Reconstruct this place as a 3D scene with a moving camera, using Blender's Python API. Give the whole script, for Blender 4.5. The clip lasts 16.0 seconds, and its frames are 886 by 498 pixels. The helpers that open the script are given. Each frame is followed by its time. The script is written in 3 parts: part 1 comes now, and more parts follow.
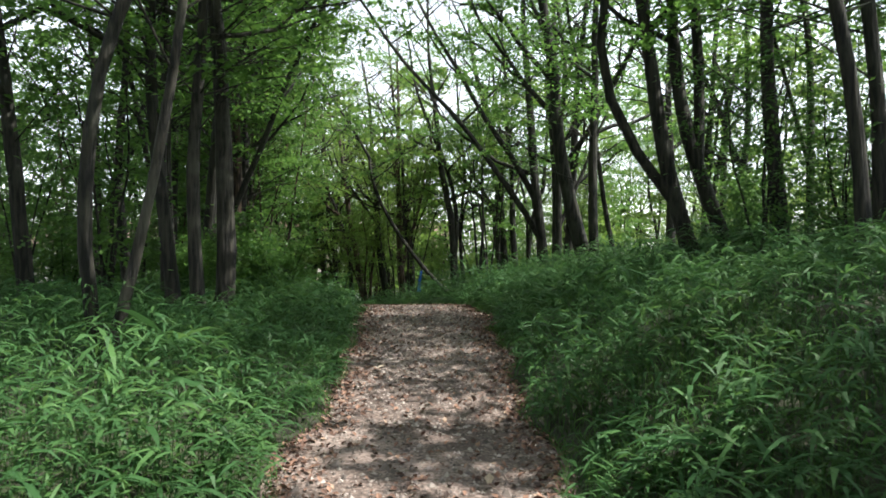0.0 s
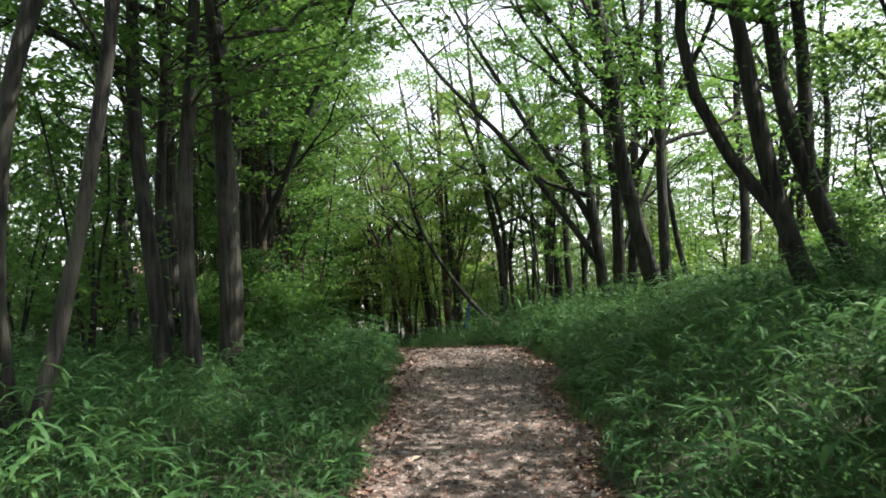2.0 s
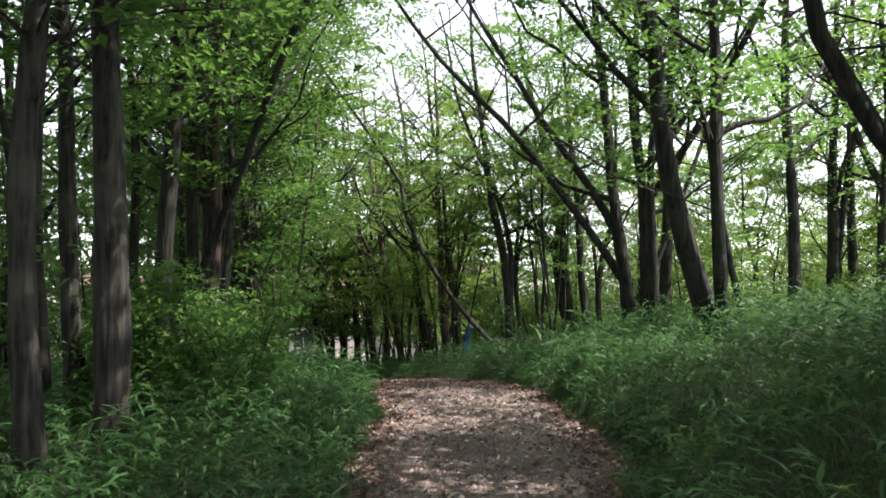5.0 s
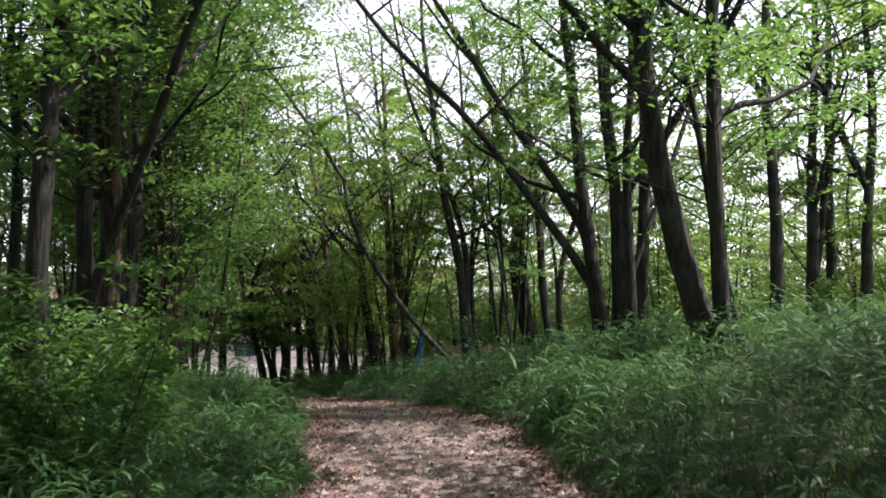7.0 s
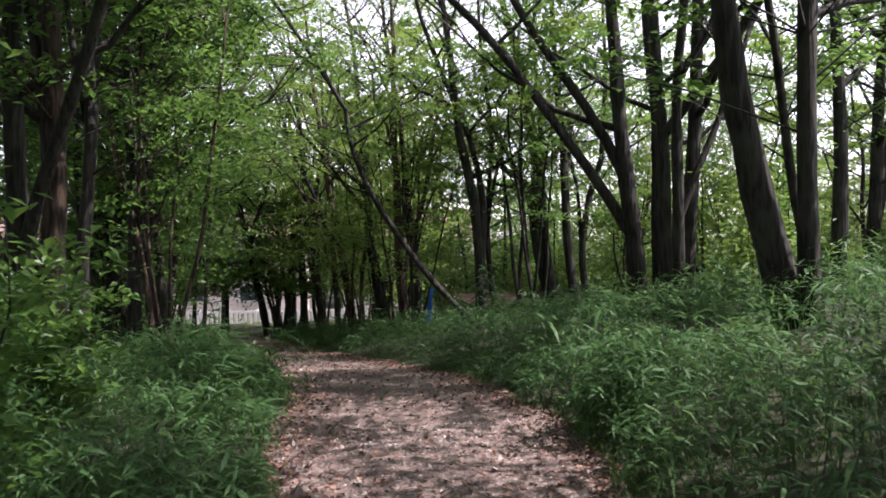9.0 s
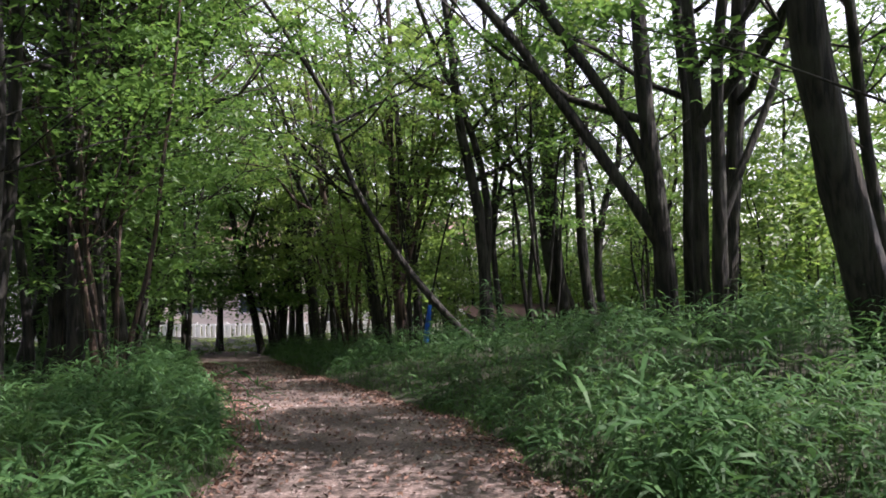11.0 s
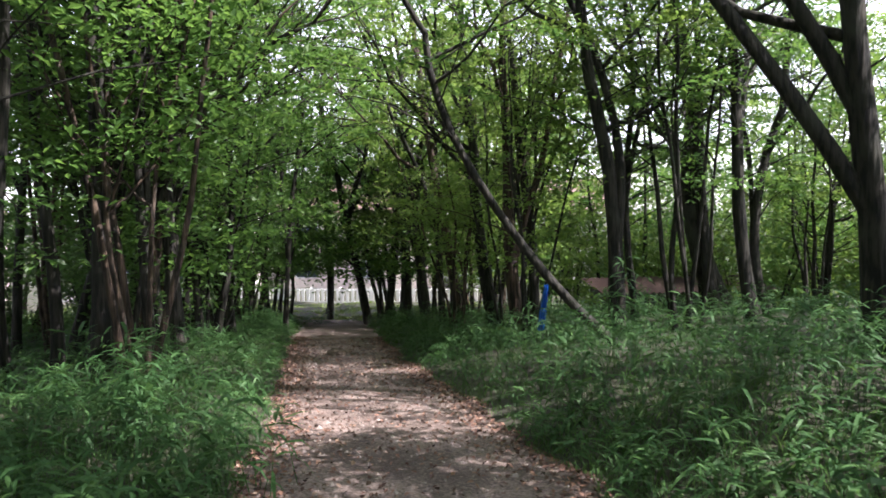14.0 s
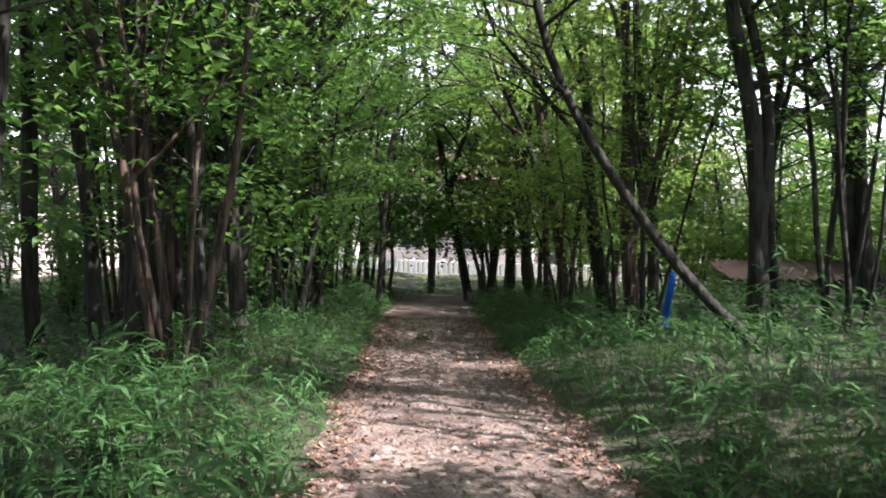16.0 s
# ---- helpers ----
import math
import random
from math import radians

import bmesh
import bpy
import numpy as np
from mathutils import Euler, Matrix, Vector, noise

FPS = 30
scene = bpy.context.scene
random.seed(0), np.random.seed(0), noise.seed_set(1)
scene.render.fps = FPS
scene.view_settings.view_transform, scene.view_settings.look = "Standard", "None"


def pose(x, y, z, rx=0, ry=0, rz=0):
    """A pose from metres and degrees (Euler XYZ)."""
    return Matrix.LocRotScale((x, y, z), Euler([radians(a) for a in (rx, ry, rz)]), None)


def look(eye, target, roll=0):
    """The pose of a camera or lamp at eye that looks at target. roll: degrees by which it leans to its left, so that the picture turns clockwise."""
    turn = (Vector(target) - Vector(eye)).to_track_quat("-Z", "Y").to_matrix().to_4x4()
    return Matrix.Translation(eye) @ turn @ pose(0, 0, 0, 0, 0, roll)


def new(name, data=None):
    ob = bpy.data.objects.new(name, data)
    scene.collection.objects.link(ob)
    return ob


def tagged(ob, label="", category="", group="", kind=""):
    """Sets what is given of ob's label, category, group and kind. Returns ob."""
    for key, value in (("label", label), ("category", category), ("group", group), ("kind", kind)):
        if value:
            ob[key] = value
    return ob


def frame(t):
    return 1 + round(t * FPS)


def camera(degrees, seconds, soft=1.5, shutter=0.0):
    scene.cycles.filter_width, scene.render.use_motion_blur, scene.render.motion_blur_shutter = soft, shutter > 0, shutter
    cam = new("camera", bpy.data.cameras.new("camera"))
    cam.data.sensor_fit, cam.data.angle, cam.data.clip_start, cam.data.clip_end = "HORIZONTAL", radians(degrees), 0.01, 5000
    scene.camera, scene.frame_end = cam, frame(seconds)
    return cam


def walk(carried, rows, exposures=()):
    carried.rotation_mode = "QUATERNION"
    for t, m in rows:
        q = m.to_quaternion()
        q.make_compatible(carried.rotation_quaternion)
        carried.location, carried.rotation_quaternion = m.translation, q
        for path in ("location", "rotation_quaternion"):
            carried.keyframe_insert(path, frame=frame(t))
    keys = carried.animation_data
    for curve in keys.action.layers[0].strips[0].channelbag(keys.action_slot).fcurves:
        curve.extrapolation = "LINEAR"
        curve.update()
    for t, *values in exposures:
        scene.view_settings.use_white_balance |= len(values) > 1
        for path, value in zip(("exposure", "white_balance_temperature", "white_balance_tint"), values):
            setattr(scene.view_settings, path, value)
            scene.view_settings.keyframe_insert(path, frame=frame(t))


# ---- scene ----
cam = camera(58.3, 16.0, soft=1.75, shutter=0.3)
METRES, EYE, TILT, LEAN, TURN = 16.0, 1.55, 0.0, 0.0, 0.0
ROWS = [
    (0.0, 0.0, 0.0, 0.0, 0.0, 0.0, -0.0),
    (0.5, 0.0007, 0.0325, 0.0014, 1.08, -0.62, 0.59),
    (1.0, 0.0005, 0.0636, 0.0039, 3.42, -0.31, 1.02),
    (1.5, -0.0013, 0.0978, 0.0052, 3.16, 1.14, 0.75),
    (2.0, -0.0023, 0.1309, 0.007, 3.43, 2.14, 1.75),
    (2.5, -0.0056, 0.1621, 0.0072, 4.83, 2.06, 1.29),
    (3.0, -0.0084, 0.1975, 0.0089, 3.37, 1.92, 1.35),
    (5.5, -0.0135, 0.3641, 0.0187, 3.1, 2.91, 0.9),
    (6.0, -0.0145, 0.3993, 0.0195, 1.37, 2.47, 1.31),
    (6.5, -0.0164, 0.4299, 0.0222, 1.54, 1.98, 1.72),
    (7.0, -0.0205, 0.46, 0.025, -0.48, 2.95, 1.47),
    (7.5, -0.0232, 0.4925, 0.0255, -0.75, 3.54, 1.9),
    (8.0, -0.0244, 0.5236, 0.0248, 1.74, 2.99, 1.95),
    (8.5, -0.0255, 0.5555, 0.0253, -0.03, 0.77, 1.66),
    (9.0, -0.0229, 0.5878, 0.0267, 0.32, -1.09, 1.05),
    (11.5, -0.0106, 0.7388, 0.0276, 1.54, -0.38, 1.53),
    (12.0, -0.0099, 0.7664, 0.0291, 4.03, -1.07, 0.98),
    (12.5, -0.0117, 0.7953, 0.0293, 4.61, -2.81, 1.18),
    (13.0, -0.0108, 0.824, 0.0298, 6.52, -3.44, 1.68),
    (13.5, -0.0112, 0.8513, 0.0294, 9.11, -4.0, 1.08),
    (14.0, -0.0125, 0.8825, 0.0282, 9.8, -2.91, 0.97),
    (14.5, -0.0137, 0.9153, 0.0262, 12.06, -3.14, 0.16),
    (15.0, -0.0195, 0.9453, 0.0241, 13.09, -4.54, -0.5),
    (15.5, -0.0252, 0.9711, 0.0251, 14.41, -5.82, -0.0),
    (16.0, -0.0289, 0.9957, 0.0264, 17.69, -4.95, -0.08),
]
EXPOSURES = [(0.0, 1.45, 6300, 8), (2.0, 1.62, 6400, 10), (3.5, 1.72, 6400, 14), (7.0, 1.5, 6350, 22), (9.0, 1.45, 6300, 30), (12.0, 1.65, 6200, 26), (16.0, 2.1, 6150, 21)]
walk(cam, [(t, pose(0, 0, EYE, TILT, LEAN, TURN) @ pose(METRES * x, METRES * y, METRES * z, 90 + pitch, roll, yaw)) for t, x, y, z, yaw, pitch, roll in ROWS], EXPOSURES)

# ---- light: high sun from the right; clear summer sky ----
SUN_EL, SUN_AZ = 58.0, 96.0      # azimuth clockwise from +y
world = bpy.data.worlds.new("sky")
scene.world = world
world.use_nodes = True
wn = world.node_tree.nodes
sky = wn.new("ShaderNodeTexSky")
sky.sky_type = "NISHITA"
sky.sun_disc = False
sky.sun_elevation, sky.sun_rotation = radians(SUN_EL), radians(SUN_AZ)
sky.dust_density, sky.air_density = 0.6, 1.0
wn["Background"].inputs["Strength"].default_value = 0.145
haze = wn.new("ShaderNodeHueSaturation")      # a hazy, whitish summer sky
haze.inputs["Saturation"].default_value, haze.inputs["Value"].default_value = 0.28, 1.0
world.node_tree.links.new(sky.outputs[0], haze.inputs["Color"])
world.node_tree.links.new(haze.outputs[0], wn["Background"].inputs["Color"])
sun_dir = Vector((math.sin(radians(SUN_AZ)) * math.cos(radians(SUN_EL)), math.cos(radians(SUN_AZ)) * math.cos(radians(SUN_EL)), math.sin(radians(SUN_EL))))
sun = new("sun", bpy.data.lights.new("sun", "SUN"))
sun.data.energy, sun.data.angle, sun.data.color = 4.8, radians(0.53), (1.0, 0.95, 0.86)
sun.matrix_world = look(sun_dir * 60, (0, 0, 0))

rng = np.random.default_rng(7)


# ---- materials ----
def material(name):
    m = bpy.data.materials.new(name)
    m.use_nodes = True
    return m, m.node_tree.nodes, m.node_tree.links


def ramp(nodes, *stops):
    r = nodes.new("ShaderNodeValToRGB")
    while len(r.color_ramp.elements) < len(stops):
        r.color_ramp.elements.new(0.5)
    for e, (p, c) in zip(r.color_ramp.elements, stops):
        e.position, e.color = p, (*c, 1)
    return r


def tex(nodes, links, scale, detail=4.0, stretch=(1, 1, 1), kind="ShaderNodeTexNoise"):
    co, mp, n = nodes.new("ShaderNodeTexCoord"), nodes.new("ShaderNodeMapping"), nodes.new(kind)
    mp.inputs["Scale"].default_value = stretch
    links.new(co.outputs["Object"], mp.inputs["Vector"])
    links.new(mp.outputs[0], n.inputs["Vector"])
    n.inputs["Scale"].default_value = scale
    if kind == "ShaderNodeTexNoise":
        n.inputs["Detail"].default_value = detail
    return n


def leaf_material(name, dark, mid, light, through_share=0.56, rough=0.45, gloss=0.35):
    """Thin leaves: coloured surface with light that shines through; each leaf its own tone."""
    m, nodes, links = material(name)
    bsdf = nodes["Principled BSDF"]
    geo = nodes.new("ShaderNodeNewGeometry")
    r = ramp(nodes, (0.0, dark), (0.55, mid), (1.0, light))
    n = tex(nodes, links, 0.6, 2.0)
    add = nodes.new("ShaderNodeMath")
    add.operation = "MULTIPLY_ADD"
    add.inputs[1].default_value = 0.55
    links.new(geo.outputs["Random Per Island"], add.inputs[0])
    sc = nodes.new("ShaderNodeMath")
    sc.operation = "MULTIPLY"
    sc.inputs[1].default_value = 0.5
    links.new(n.outputs[0], sc.inputs[0])
    links.new(sc.outputs[0], add.inputs[2])
    links.new(add.outputs[0], r.inputs[0])
    links.new(r.outputs[0], bsdf.inputs["Base Color"])
    bsdf.inputs["Roughness"].default_value = rough
    bsdf.inputs["Specular IOR Level"].default_value = gloss
    tr, mix = nodes.new("ShaderNodeBsdfTranslucent"), nodes.new("ShaderNodeMixShader")
    warm = nodes.new("ShaderNodeMix")
    warm.data_type, warm.blend_type = "RGBA", "MULTIPLY"
    warm.inputs[0].default_value = 1.0
    warm.inputs[7].default_value = (1.55, 1.36, 1.2, 1)
    links.new(r.outputs[0], warm.inputs[6])
    links.new(warm.outputs[2], tr.inputs["Color"])
    mix.inputs[0].default_value = through_share
    links.new(bsdf.outputs[0], mix.inputs[1])
    links.new(tr.outputs[0], mix.inputs[2])
    links.new(mix.outputs[0], nodes["Material Output"].inputs["Surface"])
    return m


def bark_material(name, dark, light, moss=(0.06, 0.07, 0.04), lichen=0.68):
    m, nodes, links = material(name)
    bsdf = nodes["Principled BSDF"]
    furrow = tex(nodes, links, 22, 6, (1, 1, 0.13))
    blot = tex(nodes, links, 1.7, 5)
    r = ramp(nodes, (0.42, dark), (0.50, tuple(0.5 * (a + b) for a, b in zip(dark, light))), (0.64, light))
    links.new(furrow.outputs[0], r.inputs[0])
    b = ramp(nodes, (lichen - 0.15, (0, 0, 0)), (lichen, (1, 1, 1)))
    links.new(blot.outputs[0], b.inputs[0])
    mix = nodes.new("ShaderNodeMix")
    mix.data_type = "RGBA"
    links.new(b.outputs[0], mix.inputs[0])
    links.new(r.outputs[0], mix.inputs[6])
    mix.inputs[7].default_value = (*moss, 1)
    links.new(mix.outputs[2], bsdf.inputs["Base Color"])
    bsdf.inputs["Roughness"].default_value = 0.9
    bump = nodes.new("ShaderNodeBump")
    bump.inputs["Strength"].default_value, bump.inputs["Distance"].default_value = 1.0, 0.035
    links.new(furrow.outputs[0], bump.inputs["Height"])
    links.new(bump.outputs[0], bsdf.inputs["Normal"])
    return m


def soil_material(name, stops, scale, fine, bump_d):
    m, nodes, links = material(name)
    bsdf = nodes["Principled BSDF"]
    big, small = tex(nodes, links, scale, 5), tex(nodes, links, fine, 5)
    mixv = nodes.new("ShaderNodeMath")
    mixv.operation = "MULTIPLY_ADD"
    mixv.inputs[1].default_value = 0.55
    half = nodes.new("ShaderNodeMath")
    half.operation = "MULTIPLY"
    half.inputs[1].default_value = 0.45
    links.new(big.outputs[0], half.inputs[0])
    links.new(small.outputs[0], mixv.inputs[0])
    links.new(half.outputs[0], mixv.inputs[2])
    r = ramp(nodes, *stops)
    links.new(mixv.outputs[0], r.inputs[0])
    links.new(r.outputs[0], bsdf.inputs["Base Color"])
    bsdf.inputs["Roughness"].default_value = 0.92
    bump = nodes.new("ShaderNodeBump")
    bump.inputs["Strength"].default_value, bump.inputs["Distance"].default_value = 0.8, bump_d
    links.new(small.outputs[0], bump.inputs["Height"])
    links.new(bump.outputs[0], bsdf.inputs["Normal"])
    return m


def island_material(name, *stops, rough=0.8):
    """Loose pieces, each its own tone."""
    m, nodes, links = material(name)
    geo, r = nodes.new("ShaderNodeNewGeometry"), ramp(nodes, *stops)
    links.new(geo.outputs["Random Per Island"], r.inputs[0])
    grain = tex(nodes, links, 60, 3)
    mul = nodes.new("ShaderNodeMix")
    mul.data_type, mul.blend_type = "RGBA", "OVERLAY"
    mul.inputs[0].default_value = 0.5
    links.new(r.outputs[0], mul.inputs[6])
    links.new(grain.outputs[0], mul.inputs[7])
    links.new(mul.outputs[2], nodes["Principled BSDF"].inputs["Base Color"])
    nodes["Principled BSDF"].inputs["Roughness"].default_value = rough
    return m


def plain_material(name, a, b, scale=6.0, rough=0.7):
    m, nodes, links = material(name)
    n, r = tex(nodes, links, scale, 6), ramp(nodes, (0.3, a), (0.7, b))
    links.new(n.outputs[0], r.inputs[0])
    links.new(r.outputs[0], nodes["Principled BSDF"].inputs["Base Color"])
    nodes["Principled BSDF"].inputs["Roughness"].default_value = rough
    return m


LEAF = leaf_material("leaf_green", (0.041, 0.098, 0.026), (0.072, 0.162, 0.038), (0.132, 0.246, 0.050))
# darker copy with the wood's shade put into the colour; also dark evergreens
LEAF_SHADE = leaf_material("leaf_shaded_deep_green", (0.037, 0.088, 0.027), (0.062, 0.138, 0.037), (0.106, 0.206, 0.048))
# lighter copy with sunlight past the crest and at margins put into the colour
LEAF_SUNNY = leaf_material("leaf_sunlit_green", (0.062, 0.130, 0.030), (0.110, 0.195, 0.044), (0.17, 0.26, 0.058), 0.58)
SASA = leaf_material("bamboo_grass_leaf", (0.024, 0.066, 0.022), (0.043, 0.108, 0.034), (0.095, 0.185, 0.055), 0.38, 0.55, 0.22)
GRASS = leaf_material("grass_blade", (0.032, 0.082, 0.024), (0.058, 0.130, 0.036), (0.11, 0.19, 0.055), 0.42, 0.55, 0.22)
LAWN = leaf_material("lawn_blade", (0.07, 0.13, 0.02), (0.11, 0.18, 0.03), (0.17, 0.24, 0.05), 0.3)
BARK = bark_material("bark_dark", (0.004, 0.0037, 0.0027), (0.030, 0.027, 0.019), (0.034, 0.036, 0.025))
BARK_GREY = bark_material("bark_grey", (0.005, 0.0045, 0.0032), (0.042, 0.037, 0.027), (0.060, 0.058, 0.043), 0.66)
BARK_RED = bark_material("bark_reddish", (0.013, 0.0085, 0.006), (0.085, 0.056, 0.037), (0.13, 0.105, 0.08), 0.72)
SOIL = soil_material("forest_soil", ((0.3, (0.014, 0.013, 0.007)), (0.55, (0.028, 0.030, 0.014)), (0.75, (0.036, 0.050, 0.018))), 0.8, 25, 0.02)
PATH_EARTH = soil_material("path_earth", ((0.36, (0.035, 0.023, 0.019)), (0.5, (0.11, 0.079, 0.066)), (0.62, (0.25, 0.19, 0.165))), 1.3, 38, 0.016)
GRAVEL = island_material("gravel", (0.0, (0.06, 0.048, 0.042)), (0.6, (0.17, 0.135, 0.118)), (1.0, (0.36, 0.31, 0.275)), rough=0.75)
LITTER = island_material("dead_leaf", (0.0, (0.035, 0.020, 0.015)), (0.5, (0.13, 0.068, 0.047)), (0.9, (0.22, 0.12, 0.08)), (1.0, (0.30, 0.22, 0.16)))
TAN = island_material("tan_leaf", (0.0, (0.30, 0.22, 0.15)), (1.0, (0.52, 0.45, 0.36)))
TWIG = plain_material("twig", (0.05, 0.035, 0.025), (0.13, 0.10, 0.075), 30, 0.9)


# ---- mesh helpers ----
def mesh_of(name, verts, faces, mat, smooth=False):
    """A mesh from arrays; faces is an (n, k) array, k the same for all, or a list of such arrays."""
    verts = np.asarray(verts, dtype=np.float32).reshape(-1, 3)
    groups = [np.asarray(f, dtype=np.int32) for f in (faces if isinstance(faces, list) else [faces]) if len(f)]
    me = bpy.data.meshes.new(name)
    me.vertices.add(len(verts))
    me.vertices.foreach_set("co", verts.ravel())
    loops = np.concatenate([g.ravel() for g in groups])
    sizes = np.concatenate([np.full(len(g), g.shape[1], dtype=np.int32) for g in groups])
    me.loops.add(len(loops))
    me.loops.foreach_set("vertex_index", loops)
    me.polygons.add(len(sizes))
    me.polygons.foreach_set("loop_start", np.concatenate([[0], np.cumsum(sizes)[:-1]]).astype(np.int32))
    me.polygons.foreach_set("loop_total", sizes)
    me.polygons.foreach_set("use_smooth", np.full(len(sizes), smooth, dtype=bool))
    me.materials.append(mat)
    me.update(calc_edges=True)
    return me


def mesh_part(name, me, parent=None, label=""):
    ob = new(name, me)
    if parent is not None:
        ob.parent = parent
    return tagged(ob, label)


def part(name, bm, mat, parent=None, label=""):
    me = bpy.data.meshes.new(name)
    bm.to_mesh(me)
    bm.free()
    me.materials.append(mat)
    return mesh_part(name, me, parent, label)


def tube(points, radii, sides=8, lump=0.0):
    """Rings of a tapering, slightly lumpy limb along points; returns verts and quads."""
    p, r = np.asarray(points, float), np.asarray(radii, float)
    tan = np.gradient(p, axis=0)
    tan /= np.linalg.norm(tan, axis=1)[:, None] + 1e-9
    ref = np.where(np.abs(tan[:, 2:3]) > 0.9, [[1.0, 0, 0]], [[0, 0, 1.0]])
    u = np.cross(tan, ref)
    u /= np.linalg.norm(u, axis=1)[:, None] + 1e-9
    for i in range(1, len(u)):
        u[i] -= tan[i] * np.dot(u[i], tan[i])
        if np.dot(u[i], u[i - 1]) < 0.2:
            u[i] = u[i - 1] - tan[i] * np.dot(u[i - 1], tan[i])
        u[i] /= np.linalg.norm(u[i]) + 1e-9
    w = np.cross(tan, u)
    a = np.arange(sides) * 2 * np.pi / sides
    rr = r[:, None] * (1 + lump * rng.normal(0, 1, (len(p), sides)))
    v = p[:, None] + rr[..., None] * (np.cos(a)[None, :, None] * u[:, None] + np.sin(a)[None, :, None] * w[:, None])
    i, j = np.meshgrid(np.arange(len(p) - 1), np.arange(sides), indexing="ij")
    k = (j + 1) % sides
    f = np.stack([i * sides + j, i * sides + k, (i + 1) * sides + k, (i + 1) * sides + j], -1).reshape(-1, 4)
    return v.reshape(-1, 3), f


def joined(pieces):
    vs, fs, n = [], [], 0
    for v, f in pieces:
        vs.append(v)
        fs.append(np.asarray(f) + n)
        n += len(v)
    return np.concatenate(vs), np.concatenate(fs)


def unit(v):
    return v / (np.linalg.norm(v, axis=-1, keepdims=True) + 1e-9)


def leaves(centres, size, flat=0.7, wide=0.55):
    """A pointed, folded leaf of two halves round each centre, tips hanging a little."""
    n = len(centres)
    az = rng.uniform(0, 2 * np.pi, n)
    d = unit(np.stack([np.cos(az), np.sin(az), rng.normal(-0.25, 0.35, n)], 1))
    up = unit(np.stack([rng.normal(0, 1 - flat, n), rng.normal(0, 1 - flat, n), np.ones(n)], 1))
    s = unit(np.cross(d, up))
    up = np.cross(s, d)
    L = (size * rng.uniform(0.6, 1.25, n))[:, None]
    a, c = centres - d * L * 0.5, centres + d * L * 0.5 - up * L * 0.08
    b = centres - d * L * 0.05 + s * L * wide * 0.5 + up * L * 0.08
    e = centres - d * L * 0.05 - s * L * wide * 0.5 + up * L * 0.08
    v = np.stack([a, b, c, e], 1).reshape(-1, 3)
    i = np.arange(n)[:, None] * 4
    return v, np.concatenate([i + [0, 1, 2], i + [0, 2, 3]], 1).reshape(-1, 3)


def blades(base, direction, length, width, droop):
    """Lance-shaped blades of four faces that arch from base along direction and droop at the tip."""
    n = len(base)
    d = unit(direction)
    s = unit(np.cross(d, np.tile([[0, 0, 1.0]], (n, 1))) + rng.normal(0, 0.25, (n, 3)))
    L, W, D = length[:, None], width[:, None], droop[:, None]
    z = np.array([[0, 0, 1.0]])
    mid1, mid2, tip = base + d * L * 0.3 - z * D * L * 0.05, base + d * L * 0.65 - z * D * L * 0.25, base + d * L * 0.95 - z * D * L * 0.65
    v = np.stack([base, mid1 + s * W * 0.5, mid1 - s * W * 0.5, mid2 + s * W * 0.42, mid2 - s * W * 0.42, tip], 1).reshape(-1, 3)
    i = np.arange(n)[:, None] * 6
    f = np.concatenate([i + [0, 1, 2], i + [1, 3, 2], i + [2, 3, 4], i + [3, 5, 4]], 1).reshape(-1, 3)
    return v, f


# ---- the lie of the land ----
PATH_Y = [-20, 0, 8, 13, 16, 18, 20.2, 24, 29.3, 40, 50, 60]
PATH_X = [-0.1, -0.1, -0.15, -0.3, -0.6, -0.95, -1.6, -3.0, -4.9, -8.5, -12.0, -15.5]
PATH_HALF = [0.8, 0.8, 0.85, 1.1, 1.2, 1.2, 1.2, 1.2, 1.2, 1.3, 1.3, 1.3]
RISE_Y = [-60, -20, 0, 3.2, 5.8, 7.4, 9.4, 11.8, 14.1, 16, 18, 20.2, 24, 29.3, 32.5, 49, 56, 80, 900]
RISE_Z = [-1.5, -0.6, 0, 0.14, 0.30, 0.40, 0.44, 0.46, 0.46, 0.40, 0.28, 0.08, -0.30, -0.90, -1.17, -2.9, -3.3, -3.6, -5]


def smooth_interp(y, ys, zs, s=0.9):
    return sum(w * np.interp(y + o * s, ys, zs) for o, w in ((-1.5, 0.15), (-0.6, 0.35), (0.6, 0.35), (1.5, 0.15)))


def path_mid(y):
    return smooth_interp(y, PATH_Y, PATH_X)


def path_half(y):
    return smooth_interp(y, PATH_Y, PATH_HALF) + 0.06 * np.sin(1.7 * y) + 0.05 * np.sin(3.9 * y + 1)


def land(x, y):
    """Height of the ground: a path over a low crest, a bank on its right-hand side."""
    x, y = np.asarray(x, float), np.asarray(y, float)
    d = x - path_mid(y)
    out = np.abs(d) - path_half(y)
    z = smooth_interp(y, RISE_Y, RISE_Z)
    slope = np.interp(y, [0, 10, 16, 30, 50], [0.50, 0.42, 0.30, 0.17, 0.02])
    top = np.interp(y, [0, 10, 16, 30, 50], [1.9, 1.45, 1.2, 1.2, 0.1])
    o = np.clip(out, 0, None)
    right = top * (1 - np.exp(-slope * o / np.maximum(top, 0.05))) - 0.05 * np.clip(o - 9, 0, 60)
    left = 0.12 * np.minimum(o, 1.2) - 0.03 * np.clip(o - 2.5, 0, 40)
    z = z + np.where(d > 0, right, left)
    z = z + np.clip(o, 0, 1) * (0.05 * np.sin(1.1 * x + 0.6 * y) + 0.04 * np.sin(2.3 * y - 1.7 * x))
    return z - 0.035 * (out < -0.12)


